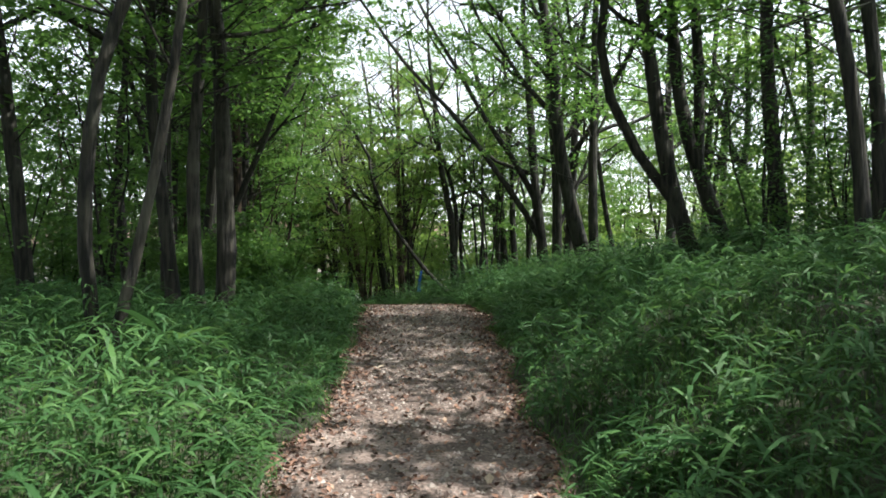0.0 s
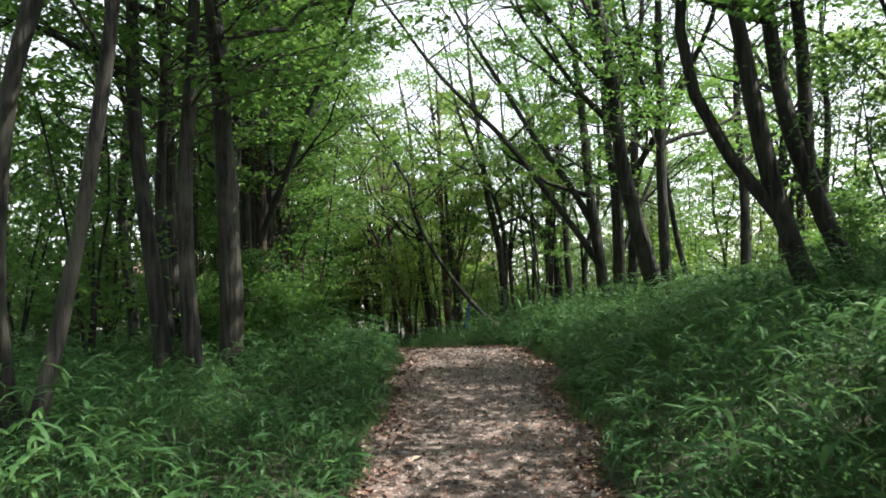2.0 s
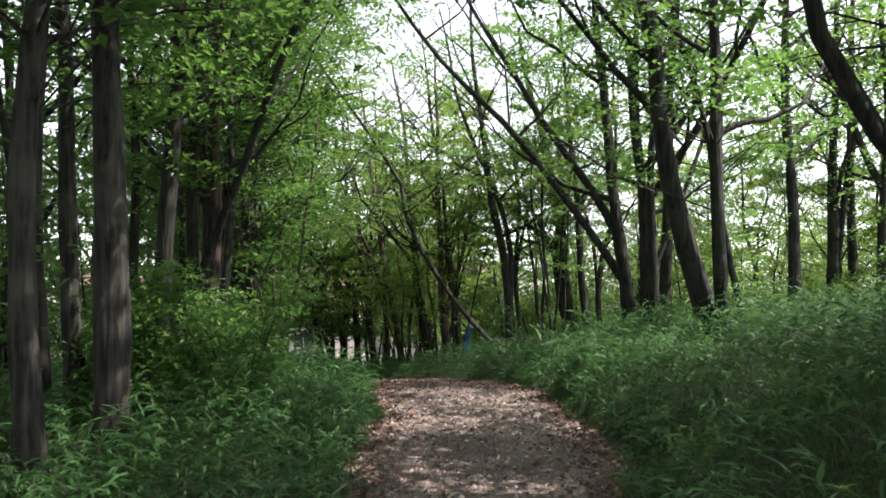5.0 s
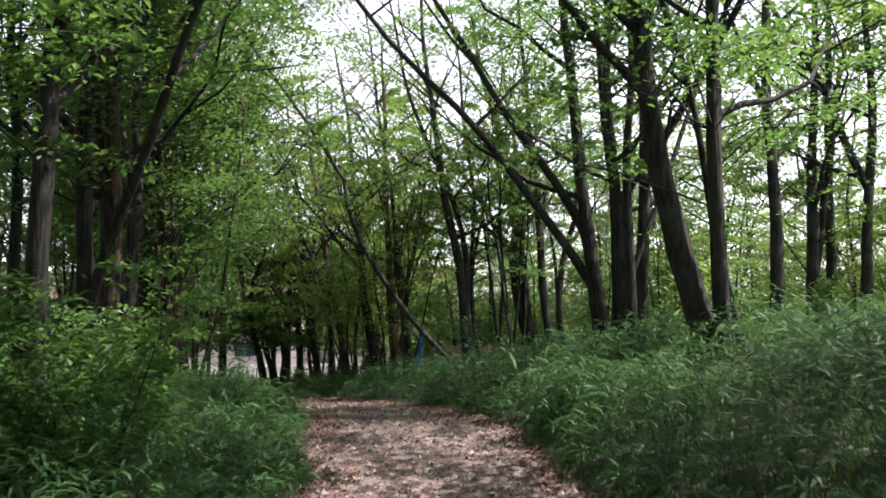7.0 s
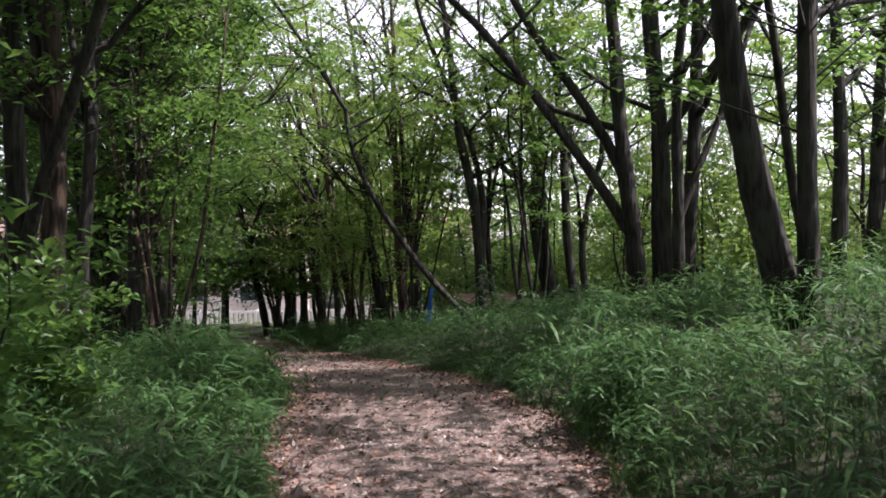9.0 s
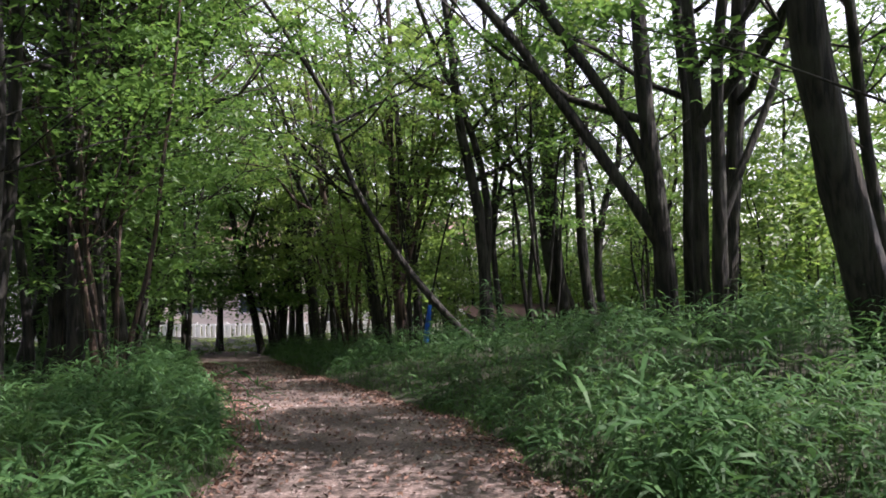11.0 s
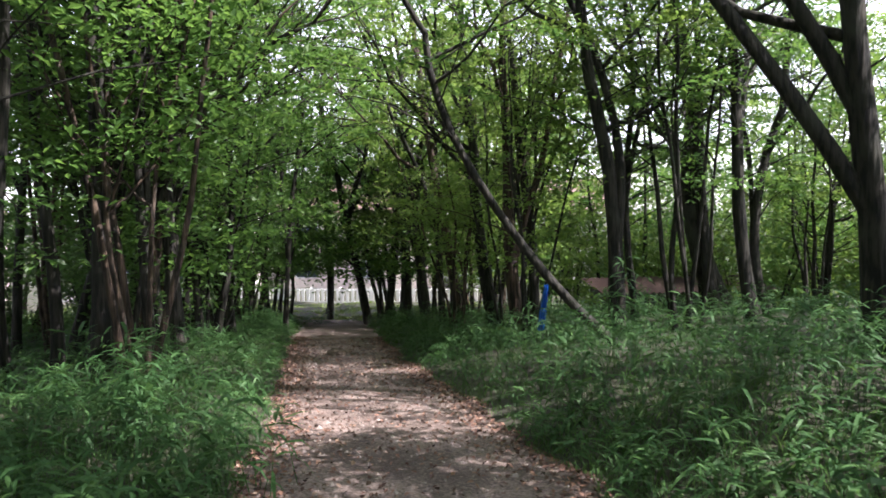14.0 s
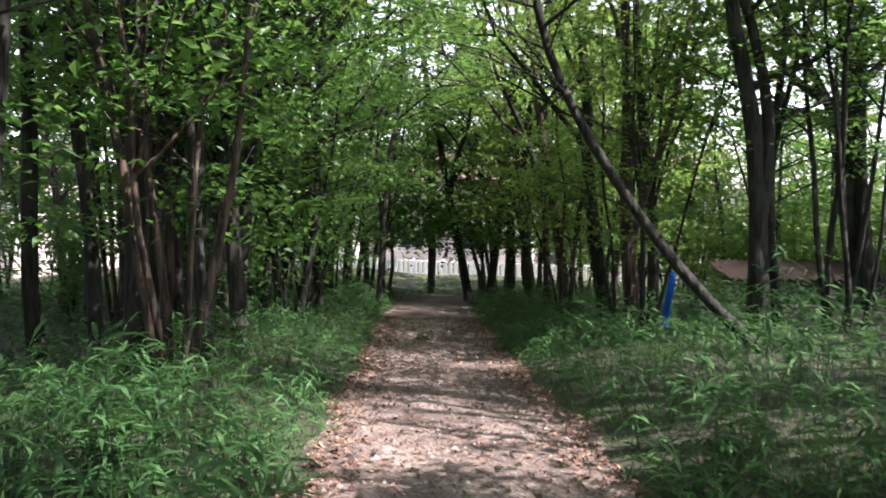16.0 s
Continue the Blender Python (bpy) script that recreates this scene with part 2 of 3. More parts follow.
# ---- trees ----
def spine(h, lean, curve, steps=18, wob=0.065):
    """Points of a trunk that leans, curves and wavers, from the ground to its tip."""
    s = np.linspace(0, 1, steps)
    ph = rng.uniform(0, 6.28, 4)
    wx = wob * (np.sin(7 * s + ph[0]) + 0.45 * np.sin(17 * s + ph[1])) * np.sqrt(s) * 0.8
    wy = wob * (np.sin(7 * s + ph[2]) + 0.45 * np.sin(17 * s + ph[3])) * np.sqrt(s) * 0.8
    wx, wy = wx - wx[0], wy - wy[0]
    z = s * h
    q = np.where(z < 4.5, z * z, 20.25 + (z - 4.5) * 4.5) * 0.1
    return np.stack([lean[0] * z + curve[0] * q + wx, lean[1] * z + curve[1] * q + wy, z], 1)


def limb_from(p0, az, rise, length, r, steps=7):
    """A limb that leaves p0 in the direction az and bends upward, with its twigs; returns pieces and the twig ends."""
    s = np.linspace(0, 1, steps)[:, None]
    d = np.array([math.cos(az), math.sin(az), 0])
    pts = p0 + d * s * length * 0.75 + np.array([0, 0, 1]) * length * (rise * s + 0.25 * s * s)
    pts += rng.normal(0, 0.035 * length, pts.shape) * s
    pieces, ends = [tube(pts, r * (1 - 0.8 * s[:, 0]), 5)], [pts[-1], pts[-2], pts[-3]]
    for k in range(4):
        i = rng.integers(2, steps)
        a2 = az + rng.choice([-1, 1]) * rng.uniform(0.5, 1.2)
        L2 = length * rng.uniform(0.3, 0.55)
        e = np.array([math.cos(a2), math.sin(a2), rng.uniform(0.1, 0.8)]) * L2
        q = np.stack([pts[i], pts[i] + e * 0.5 + rng.normal(0, 0.05, 3), pts[i] + e])
        pieces.append(tube(q, [r * 0.4, r * 0.28, r * 0.1], 3))
        ends += [q[1], q[2]]
    return pieces, ends


def tree(x, y, r, h=10.0, lean=(0, 0), curve=(0, 0), limbs=9, first=0.27, count=5600, size=0.125, spread=1.3, bark=None, leaf=None, fork=None, low=None, label="", name="tree"):
    """A woodland tree: flared trunk, rising limbs with twigs, and flat sprays of separate leaves."""
    root = new(name)
    root.location = (x, y, float(land(x, y)) - 0.05)
    tagged(root, label or "slender broadleaf tree with dark bark standing in bamboo grass", "tree", "trees of the wood")
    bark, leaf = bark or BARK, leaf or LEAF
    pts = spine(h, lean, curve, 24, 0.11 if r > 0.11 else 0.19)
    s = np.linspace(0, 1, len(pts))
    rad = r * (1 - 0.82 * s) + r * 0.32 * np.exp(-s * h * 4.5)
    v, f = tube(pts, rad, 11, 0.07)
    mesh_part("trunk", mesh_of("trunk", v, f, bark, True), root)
    tips = [pts[-1], pts[-2]]
    stems = [(pts, r)]
    if fork is None:  # most of these trees part into two crooked stems
        fork = () if rng.uniform() < 0.4 else ((rng.uniform(1.3, 3.6), rng.normal(0, 0.26, 2), rng.normal(0, 0.22, 2), r * rng.uniform(0.5, 0.75)),)
    for fh, flean, fcurve, fr in fork:
        i0 = int(np.clip(round(fh / h * (len(pts) - 1)), 0, len(pts) - 3))
        q = spine(h * 0.9 - fh, flean, fcurve, 13, 0.17) + pts[i0]
        v, f = tube(q, fr * (1 - 0.8 * np.linspace(0, 1, 13)), 9, 0.04)
        mesh_part("stem", mesh_of("stem", v, f, bark, True), root)
        tips += [q[-1], q[-2]]
        stems.append((q, fr))
    for k in range(limbs):
        sp, sr = stems[k % len(stems)]
        t = first + (0.97 - first) * (k + rng.uniform(0, 0.8)) / limbs
        i = t * (len(sp) - 1)
        p0 = sp[int(i)] + (sp[min(int(i) + 1, len(sp) - 1)] - sp[int(i)]) * (i % 1)
        length = spread * h * rng.uniform(0.16, 0.30) * (1.25 - 0.6 * t)
        pieces, ends = limb_from(p0, rng.uniform(0, 6.28), rng.uniform(0.15, 0.9), length, sr * (1 - 0.8 * t) * 0.6)
        v, f = joined(pieces)
        mesh_part("limb", mesh_of("limb", v, f, bark, True), root)
        tips += ends
    tips = np.array(tips)
    sprays = tips[rng.integers(0, len(tips), count // 135)]
    sprays = sprays + rng.normal(0, 0.40 * spread, sprays.shape) * [1, 1, 0.7]
    if low:  # level side branches with sprays that hang round the lower stem
        k = len(sprays) // 2
        az, rr, zz = rng.uniform(0, 6.28, k), rng.uniform(0.5, 1.9, k) * spread, rng.uniform(low, 0.6 * h, k)
        pieces, ends = [], []
        for a, q, z in zip(az, rr, zz):
            p0 = pts[int(np.clip((z - 0.35) / h * (len(pts) - 1), 0, len(pts) - 1))]
            p1 = np.array([p0[0] + q * math.cos(a), p0[1] + q * math.sin(a), z])
            pm = (p0 + p1) / 2 + [0, 0, 0.12] + rng.normal(0, 0.06, 3)
            pieces.append(tube([p0, pm, p1], [0.014, 0.010, 0.004], 4))
            ends.append(p1)
        v, f = joined(pieces)
        tagged(mesh_part("brushwood", mesh_of("brushwood", v, f, bark, True), root), kind="stuff")
        sprays = np.concatenate([sprays, np.array(ends)])
    pick = rng.integers(0, len(sprays), count)
    rad = rng.uniform(0.35, 0.75, len(sprays))[pick] * spread
    tilt = rng.normal(0, 0.25, (len(sprays), 2))[pick]
    off = rng.normal(0, 1, (count, 3)) * np.stack([rad * 0.45, rad * 0.45, rad * 0.075], 1)
    off[:, 2] += off[:, 0] * tilt[:, 0] + off[:, 1] * tilt[:, 1] - 0.12 * (off[:, 0] ** 2 + off[:, 1] ** 2) / rad
    v, f = leaves(sprays[pick] + off, size)
    mesh_part("crown", mesh_of("crown", v, f, leaf), root)
    return root


def sapling(x, y, h=3.0, count=900, size=0.085, leaf=None, label="leafy young tree of the understorey with thin stems"):
    """A shrub-like young tree: several thin stems, leaf sprays almost down to the ground."""
    root = new("sapling")
    root.location = (x, y, float(land(x, y)) - 0.03)
    tagged(root, label, "sapling", "understorey")
    tips = []
    for k in range(3):
        q = spine(h * rng.uniform(0.7, 1.0), rng.normal(0, 0.18, 2), rng.normal(0, 0.1, 2), 9, 0.06)
        v, f = tube(q, 0.022 * h / 3 * (1 - 0.8 * np.linspace(0, 1, 9)), 5)
        mesh_part("stem", mesh_of("stem", v, f, BARK, True), root)
        for i in range(2, 9):
            a = rng.uniform(0, 6.28)
            tips.append(q[i] + np.array([math.cos(a), math.sin(a), 0.2]) * rng.uniform(0.15, 0.5) * h / 3)
    tips = np.array(tips)
    pick = rng.integers(0, len(tips), count)
    off = rng.normal(0, 1, (count, 3)) * np.array([0.26, 0.26, 0.09]) * h / 3
    v, f = leaves(tips[pick] + off, size)
    mesh_part("crown", mesh_of("crown", v, f, leaf or LEAF), root)
    return root


def coppice(x, y, h=8.0, stems=4, r=0.045, fan=0.16, count=3600, size=0.13, bark=None, leaf=None, low=None, label="many-stemmed tree with thin crooked stems fanning from one root"):
    """Several thin, crooked stems from one stool, each forking into upright branches."""
    root = new("tree")
    root.location = (x, y, float(land(x, y)) - 0.05)
    tagged(root, label, "tree", "trees of the wood")
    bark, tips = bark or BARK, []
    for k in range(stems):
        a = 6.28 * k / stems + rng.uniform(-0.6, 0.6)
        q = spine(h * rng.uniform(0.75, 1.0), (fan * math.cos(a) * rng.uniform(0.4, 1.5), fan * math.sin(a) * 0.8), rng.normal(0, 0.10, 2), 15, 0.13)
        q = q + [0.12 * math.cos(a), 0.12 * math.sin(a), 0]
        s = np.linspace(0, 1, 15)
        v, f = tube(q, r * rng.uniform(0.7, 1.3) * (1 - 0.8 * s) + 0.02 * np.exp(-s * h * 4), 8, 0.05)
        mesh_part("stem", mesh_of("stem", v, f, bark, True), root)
        for t in rng.uniform(0.3, 0.95, 3):
            i = int(t * 14)
            pieces, ends = limb_from(q[i], rng.uniform(0, 6.28), rng.uniform(0.5, 1.3), h * rng.uniform(0.12, 0.24), r * (1 - 0.75 * t) * 0.6)
            v, f = joined(pieces)
            mesh_part("limb", mesh_of("limb", v, f, bark, True), root)
            tips += ends
    tips = np.array(tips)
    sprays = tips[rng.integers(0, len(tips), count // 70)] + rng.normal(0, 0.3, (count // 70, 3))
    if low:
        az, rr = rng.uniform(0, 6.28, 24), rng.uniform(0.3, 1.7, 24)
        sprays = np.concatenate([sprays, np.stack([rr * np.cos(az), rr * np.sin(az), rng.uniform(low, low + 2.5, 24)], 1)])
    pick = rng.integers(0, len(sprays), count)
    off = rng.normal(0, 1, (count, 3)) * [0.34, 0.34, 0.06]
    v, f = leaves(sprays[pick] + off, size)
    mesh_part("crown", mesh_of("crown", v, f, leaf or LEAF), root)
    return root

# the trees that line the path
tree(-2.89, 6.80, 0.068, 11.5, (-0.226, 0.0), (0.922, 0.0), fork=(), low=3.2, label="slim crooked tree with dark bark rising from the bamboo grass")
tree(-2.83, 6.60, 0.050, 11.5, (0.298, 0.0), (-0.330, 0.0), fork=(), low=3.2, bark=BARK_GREY, label="leaning grey-brown tree stem at the path side")
tree(-3.48, 10.30, 0.094, 11.5, (-0.095, 0.0), (0.068, 0.0), fork=(), low=3.0)
tree(-3.17, 10.30, 0.094, 11.5, (-0.020, 0.0), (0.094, 0.0), fork=(), bark=BARK_GREY, low=3.0)
tree(-3.11, 11.20, 0.142, 11.5, (0.056, 0.0), (-0.177, 0.0), fork=(), bark=BARK_GREY, low=3.0, label="stout broadleaf tree with furrowed grey-brown bark beside the path")
tree(-5.74, 11.00, 0.117, 11.5, (-0.040, 0.000), (-0.126, 0.000), low=3.0)
tree(-5.97, 15.00, 0.096, 11.5, (-0.031, 0.000), (0.074, 0.000), low=3.0)
tree(-4.86, 17.94, 0.139, 11.0, (-0.094, -0.026), (0.197, -0.001), low=3.0, count=3900)
tree(-6.37, 18.86, 0.097, 11.8, (0.003, -0.020), (0.026, -0.011), low=3.0, count=3900)
tree(-4.33, 12.44, 0.081, 11.5, (-0.007, -0.013), (-0.026, -0.018), low=3.0)
tree(-7.33, 16.79, 0.090, 11.5, (-0.013, -0.013), (0.016, -0.014), low=3.0, count=3900)
tree(-4.82, 16.15, 0.142, 11.5, (0.036, -0.020), (0.092, -0.016), low=3.0, count=3900)
tree(-5.06, 18.70, 0.149, 10.5, (0.053, -0.026), (-0.108, -0.028), bark=BARK_GREY, low=3.0, count=3900)
tree(-4.63, 13.65, 0.108, 11.5, (-0.055, -0.021), (0.011, -0.027), low=3.0)
tree(-6.78, 25.59, 0.114, 13.0, (0.035, -0.032), (-0.044, -0.016), low=3.0, count=3900)
tree(-5.01, 18.36, 0.147, 11.5, (0.114, 0.008), (-0.130, 0.009), bark=BARK_RED, low=2.7, count=3900)
tree(-4.96, 19.36, 0.092, 11.5, (0.039, 0.008), (-0.048, 0.009), low=2.7, count=3900)
tree(-5.40, 22.00, 0.117, 11.5, (0.065, 0.010), (-0.143, 0.005), low=2.7, count=3900)
tree(-5.54, 23.35, 0.070, 11.5, (-0.090, 0.006), (0.256, 0.011), low=2.7, count=3900)
tree(3.71, 11.50, 0.122, 11.5, (-0.323, 0.0), (0.276, 0.0), fork=((0.80, (-0.891, 0.02), (1.751, 0.0), 0.083),), low=2.9, label="dark tree with two curving stems rising from the bank")
tree(4.33, 11.80, 0.119, 11.5, (-0.413, 0.0), (0.477, 0.0), fork=((1.27, (0.049, 0.02), (-0.112, 0.0), 0.093),), low=2.9)
tree(4.24, 10.00, 0.107, 11.5, (-0.028, 0.000), (-0.005, 0.000), low=2.7)
tree(3.98, 7.50, 0.080, 11.5, (-0.033, 0.000), (-0.165, 0.000), low=2.7)
tree(4.69, 8.50, 0.091, 11.5, (-0.100, 0.000), (0.150, 0.000), low=2.7)
tree(6.43, 14.00, 0.080, 11.5, (-0.005, 0.000), (-0.020, 0.000), low=2.7)
tree(3.29, 17.80, 0.175, 11.5, (-0.296, 0.0), (0.283, 0.0), fork=(), low=3.0, label="dark leaning broadleaf tree on the grassy bank")
tree(3.35, 17.60, 0.117, 11.5, (-0.040, -0.020), (0.114, -0.025), low=2.7)
tree(4.26, 19.34, 0.068, 11.5, (-0.206, -0.024), (0.070, -0.017), low=2.7)
tree(2.97, 23.20, 0.167, 11.5, (-0.098, 0.0), (0.051, 0.0), fork=((1.29, (-0.623, 0.02), (-0.269, 0.0), 0.100), (2.66, (-0.490, 0.02), (-0.248, 0.0), 0.100),), count=2300, low=3.4, label="dark forked tree with a long leaning stem on the bank")
tree(3.19, 22.41, 0.119, 11.5, (-0.012, 0.002), (0.004, 0.003), count=1300, low=None)
tree(3.17, 21.41, 0.101, 11.5, (-0.039, 0.001), (0.070, 0.006), count=1100, low=None)
tree(6.90, 24.31, 0.157, 12.1, (0.021, -0.031), (-0.035, -0.018), low=2.7, count=3600)
tree(8.59, 26.31, 0.162, 11.4, (0.032, -0.032), (0.016, -0.018), low=2.7, count=3600)
tree(9.54, 27.28, 0.142, 13.0, (0.013, -0.034), (0.026, -0.014), low=2.7, count=3600)
tree(9.38, 25.28, 0.141, 11.8, (0.003, -0.032), (0.056, -0.018), low=2.7, count=3600)
tree(3.38, 23.40, 0.125, 10.0, (0.010, -0.030), (-0.145, -0.011), low=None, count=2600)
tree(3.47, 22.38, 0.139, 11.5, (0.090, -0.029), (-0.082, -0.013), low=None, count=2600)
tree(2.80, 28.75, 0.131, 11.5, (-0.203, -0.016), (0.307, 0.084), low=2.7)
tree(2.80, 32.70, 0.146, 10.5, (-0.163, -0.005), (0.194, 0.069), low=2.7)
tree(3.75, 31.79, 0.114, 11.5, (-0.354, -0.063), (0.917, 0.240), low=2.7)
tree(0.43, 28.00, 0.145, 11.5, (-0.027, 0.0), (-0.159, 0.0), fork=((1.58, (0.162, 0.02), (-0.808, 0.0), 0.102),), low=2.9)
tree(0.86, 29.63, 0.082, 11.5, (-0.111, 0.004), (0.160, 0.052), low=2.7)
tree(0.34, 25.40, 0.068, 11.5, (-1.161, 0.0), (1.251, 0.0), fork=(), low=3.2, count=2600, label="thin tree leaning far over towards the path")
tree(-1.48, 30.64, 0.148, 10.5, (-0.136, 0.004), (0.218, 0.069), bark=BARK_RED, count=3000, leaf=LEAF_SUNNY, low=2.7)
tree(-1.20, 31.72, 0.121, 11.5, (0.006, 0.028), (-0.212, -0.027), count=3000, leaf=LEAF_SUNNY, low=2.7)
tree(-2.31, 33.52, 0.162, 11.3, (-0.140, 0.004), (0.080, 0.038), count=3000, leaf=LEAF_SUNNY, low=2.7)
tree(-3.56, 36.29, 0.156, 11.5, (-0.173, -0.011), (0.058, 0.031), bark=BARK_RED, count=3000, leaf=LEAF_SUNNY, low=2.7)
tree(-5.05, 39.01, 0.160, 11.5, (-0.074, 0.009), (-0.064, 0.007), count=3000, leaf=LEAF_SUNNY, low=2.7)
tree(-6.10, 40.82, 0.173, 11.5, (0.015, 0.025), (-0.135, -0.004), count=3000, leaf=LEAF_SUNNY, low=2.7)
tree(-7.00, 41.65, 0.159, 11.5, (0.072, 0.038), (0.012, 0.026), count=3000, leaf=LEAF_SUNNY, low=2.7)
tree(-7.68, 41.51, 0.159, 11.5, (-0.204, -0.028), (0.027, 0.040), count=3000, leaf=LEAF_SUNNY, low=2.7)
tree(-4.19, 37.17, 0.114, 11.5, (-0.117, 0.002), (0.157, 0.053), count=3000, leaf=LEAF_SUNNY, low=2.7)
tree(-10.89, 46.94, 0.121, 11.5, (-0.025, 0.009), (-0.003, 0.036), low=2.7)
tree(-5.64, 24.14, 0.104, 11.5, (-0.068, 0.011), (0.069, 0.036), bark=BARK_GREY, label="slim pale-barked tree at the edge of the bamboo grass", low=2.7, count=3900)
tree(-6.84, 24.89, 0.106, 11.5, (0.257, 0.077), (-0.192, -0.016), bark=BARK_RED, low=2.7, count=3900)
tree(-6.56, 23.94, 0.082, 11.5, (0.085, 0.041), (-0.031, 0.018), bark=BARK_RED, low=2.7, count=3900)
tree(-6.30, 22.47, 0.077, 11.5, (-0.027, 0.011), (0.027, 0.039), low=2.7, count=3900)
tree(-6.87, 22.34, 0.089, 11.5, (-0.047, 0.000), (0.118, 0.071), low=2.7, count=3900)
tree(-7.50, 28.32, 0.075, 11.5, (-0.012, 0.014), (-0.027, 0.030), low=2.7)
tree(-7.65, 29.30, 0.079, 11.5, (0.214, 0.062), (-0.348, -0.040), low=2.7)
tree(-8.15, 31.24, 0.102, 11.5, (-0.102, -0.006), (0.141, 0.068), low=2.7)
tree(-10.12, 36.92, 0.102, 11.5, (-0.003, 0.004), (0.325, 0.131), low=2.7)
tree(-10.18, 26.72, 0.089, 11.5, (0.129, 0.046), (-0.198, -0.011), low=2.7, count=3900)
tree(-8.15, 28.30, 0.140, 11.5, (-0.011, 0.0), (0.020, 0.0), fork=((3.16, (0.161, 0.02), (0.198, 0.0), 0.079),), bark=BARK_RED, low=2.9, label="tall tree with sunlit reddish bark at the edge of the grass")
tree(-8.80, 28.00, 0.128, 11.5, (0.245, 0.0), (-0.153, 0.0), fork=(), bark=BARK_GREY, low=3.0)
tree(-7.85, 25.00, 0.109, 11.5, (0.254, 0.0), (-0.072, 0.0), fork=((1.44, (-0.103, 0.02), (-0.006, 0.0), 0.090),), low=3.0, count=3900)
tree(3.11, 33.00, 0.270, 11.5, (-0.500, 0.0), (0.721, 0.0), fork=(), count=2600, low=3.2)


# ---- the wood behind, on both sides ----
def free_spot(x0, x1, y0, y1, gap):
    for _ in range(60):
        x, y = rng.uniform(x0, x1), rng.uniform(y0, y1)
        if abs(x - path_mid(y)) > path_half(y) + gap:
            return float(x), float(y)
    return x0, y1


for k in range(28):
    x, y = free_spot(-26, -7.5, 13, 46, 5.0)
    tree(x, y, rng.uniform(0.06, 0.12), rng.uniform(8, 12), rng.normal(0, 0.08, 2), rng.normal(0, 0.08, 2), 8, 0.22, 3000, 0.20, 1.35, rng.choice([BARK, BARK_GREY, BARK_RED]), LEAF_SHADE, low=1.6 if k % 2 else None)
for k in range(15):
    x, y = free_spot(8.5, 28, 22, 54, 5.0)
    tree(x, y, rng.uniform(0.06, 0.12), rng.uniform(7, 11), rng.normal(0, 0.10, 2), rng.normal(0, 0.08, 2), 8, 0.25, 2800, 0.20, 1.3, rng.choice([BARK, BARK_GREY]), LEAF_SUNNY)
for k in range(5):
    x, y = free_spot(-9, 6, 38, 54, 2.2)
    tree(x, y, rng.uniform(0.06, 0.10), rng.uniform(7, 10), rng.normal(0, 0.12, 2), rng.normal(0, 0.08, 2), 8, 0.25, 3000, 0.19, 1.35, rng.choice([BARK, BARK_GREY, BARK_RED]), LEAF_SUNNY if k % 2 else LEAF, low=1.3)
# the wood goes on unseen behind the walker's start, added to block sky light
for k in range(30):
    x, y = free_spot(-14, 12, -18, 3, 2.8)
    tree(x, y, rng.uniform(0.08, 0.14), rng.uniform(9, 12), rng.normal(0, 0.05, 2), rng.normal(0, 0.05, 2), 7, 0.25, 1900, 0.31, 1.7, leaf=LEAF_SHADE, low=1.8)
# trees added at the left flank to close off more open sky
for k in range(8):
    x, y = free_spot(-20, -8, 2, 13, 4.0)
    tree(x, y, rng.uniform(0.07, 0.12), rng.uniform(9, 12), rng.normal(0, 0.06, 2), rng.normal(0, 0.06, 2), 7, 0.22, 2400, 0.22, 1.5, rng.choice([BARK, BARK_GREY]), LEAF_SHADE, low=1.6)

# more stems up on the bank
for k in range(7):
    x, y = free_spot(5.0, 14, 6.5, 11.5, 4.5)
    tree(x, y, rng.uniform(0.06, 0.11), rng.uniform(7, 10), rng.normal(0, 0.09, 2), rng.normal(0, 0.08, 2), 9, 0.25, 3600, 0.15, 1.3, BARK, LEAF, low=2.0 if k % 2 else None)
for k in range(10):
    x, y = free_spot(5.0, 15, 9, 24, 4.5)
    sapling(x, y, rng.uniform(1.2, 2.4), 1300, 0.10, LEAF if k % 2 else LEAF_SHADE)
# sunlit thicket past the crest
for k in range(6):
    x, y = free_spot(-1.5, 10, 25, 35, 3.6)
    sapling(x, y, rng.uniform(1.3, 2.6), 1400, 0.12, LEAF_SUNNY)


# many-stemmed clumps along both sides of the descending path
for k in range(9):
    y = 22.0 + 2.0 * k + rng.uniform(-0.4, 0.4)
    coppice(float(path_mid(y)) - rng.uniform(2.6, 5.2), y, rng.uniform(6.5, 9), rng.integers(3, 6), rng.uniform(0.04, 0.06), count=4600, bark=rng.choice([BARK, BARK_RED, BARK_GREY]), leaf=LEAF, low=1.3)
for k in range(7):
    y = 29.0 + 2.2 * k + rng.uniform(-0.4, 0.4)
    coppice(float(path_mid(y)) + rng.uniform(2.3, 4.6), y, rng.uniform(6, 8.5), rng.integers(3, 6), rng.uniform(0.04, 0.06), count=3600, bark=rng.choice([BARK, BARK_RED]), leaf=LEAF_SUNNY, low=1.5)
for k in range(5):
    x, y = free_spot(1.0, 7.5, 23, 36, 3.5)
    coppice(x, y, rng.uniform(6.5, 8.5), 3, 0.045, 0.12, 2600, leaf=LEAF_SUNNY)

# tall crowns that meet over the path
for x, y, lx in ((-5.6, 20.5, 0.08), (-6.6, 23.6, 0.12), (-7.2, 26.5, 0.12), (-8.2, 29.0, 0.14), (-9.0, 31.0, 0.14), (-9.8, 33.8, 0.15), (-11.0, 37.6, 0.15)):
    tree(x, y, 0.10, rng.uniform(11, 12.5), (lx, 0), (0, 0), 10, 0.48, 4200, 0.14, 1.5, BARK, LEAF, label="tall slim tree whose high crown reaches over the path")

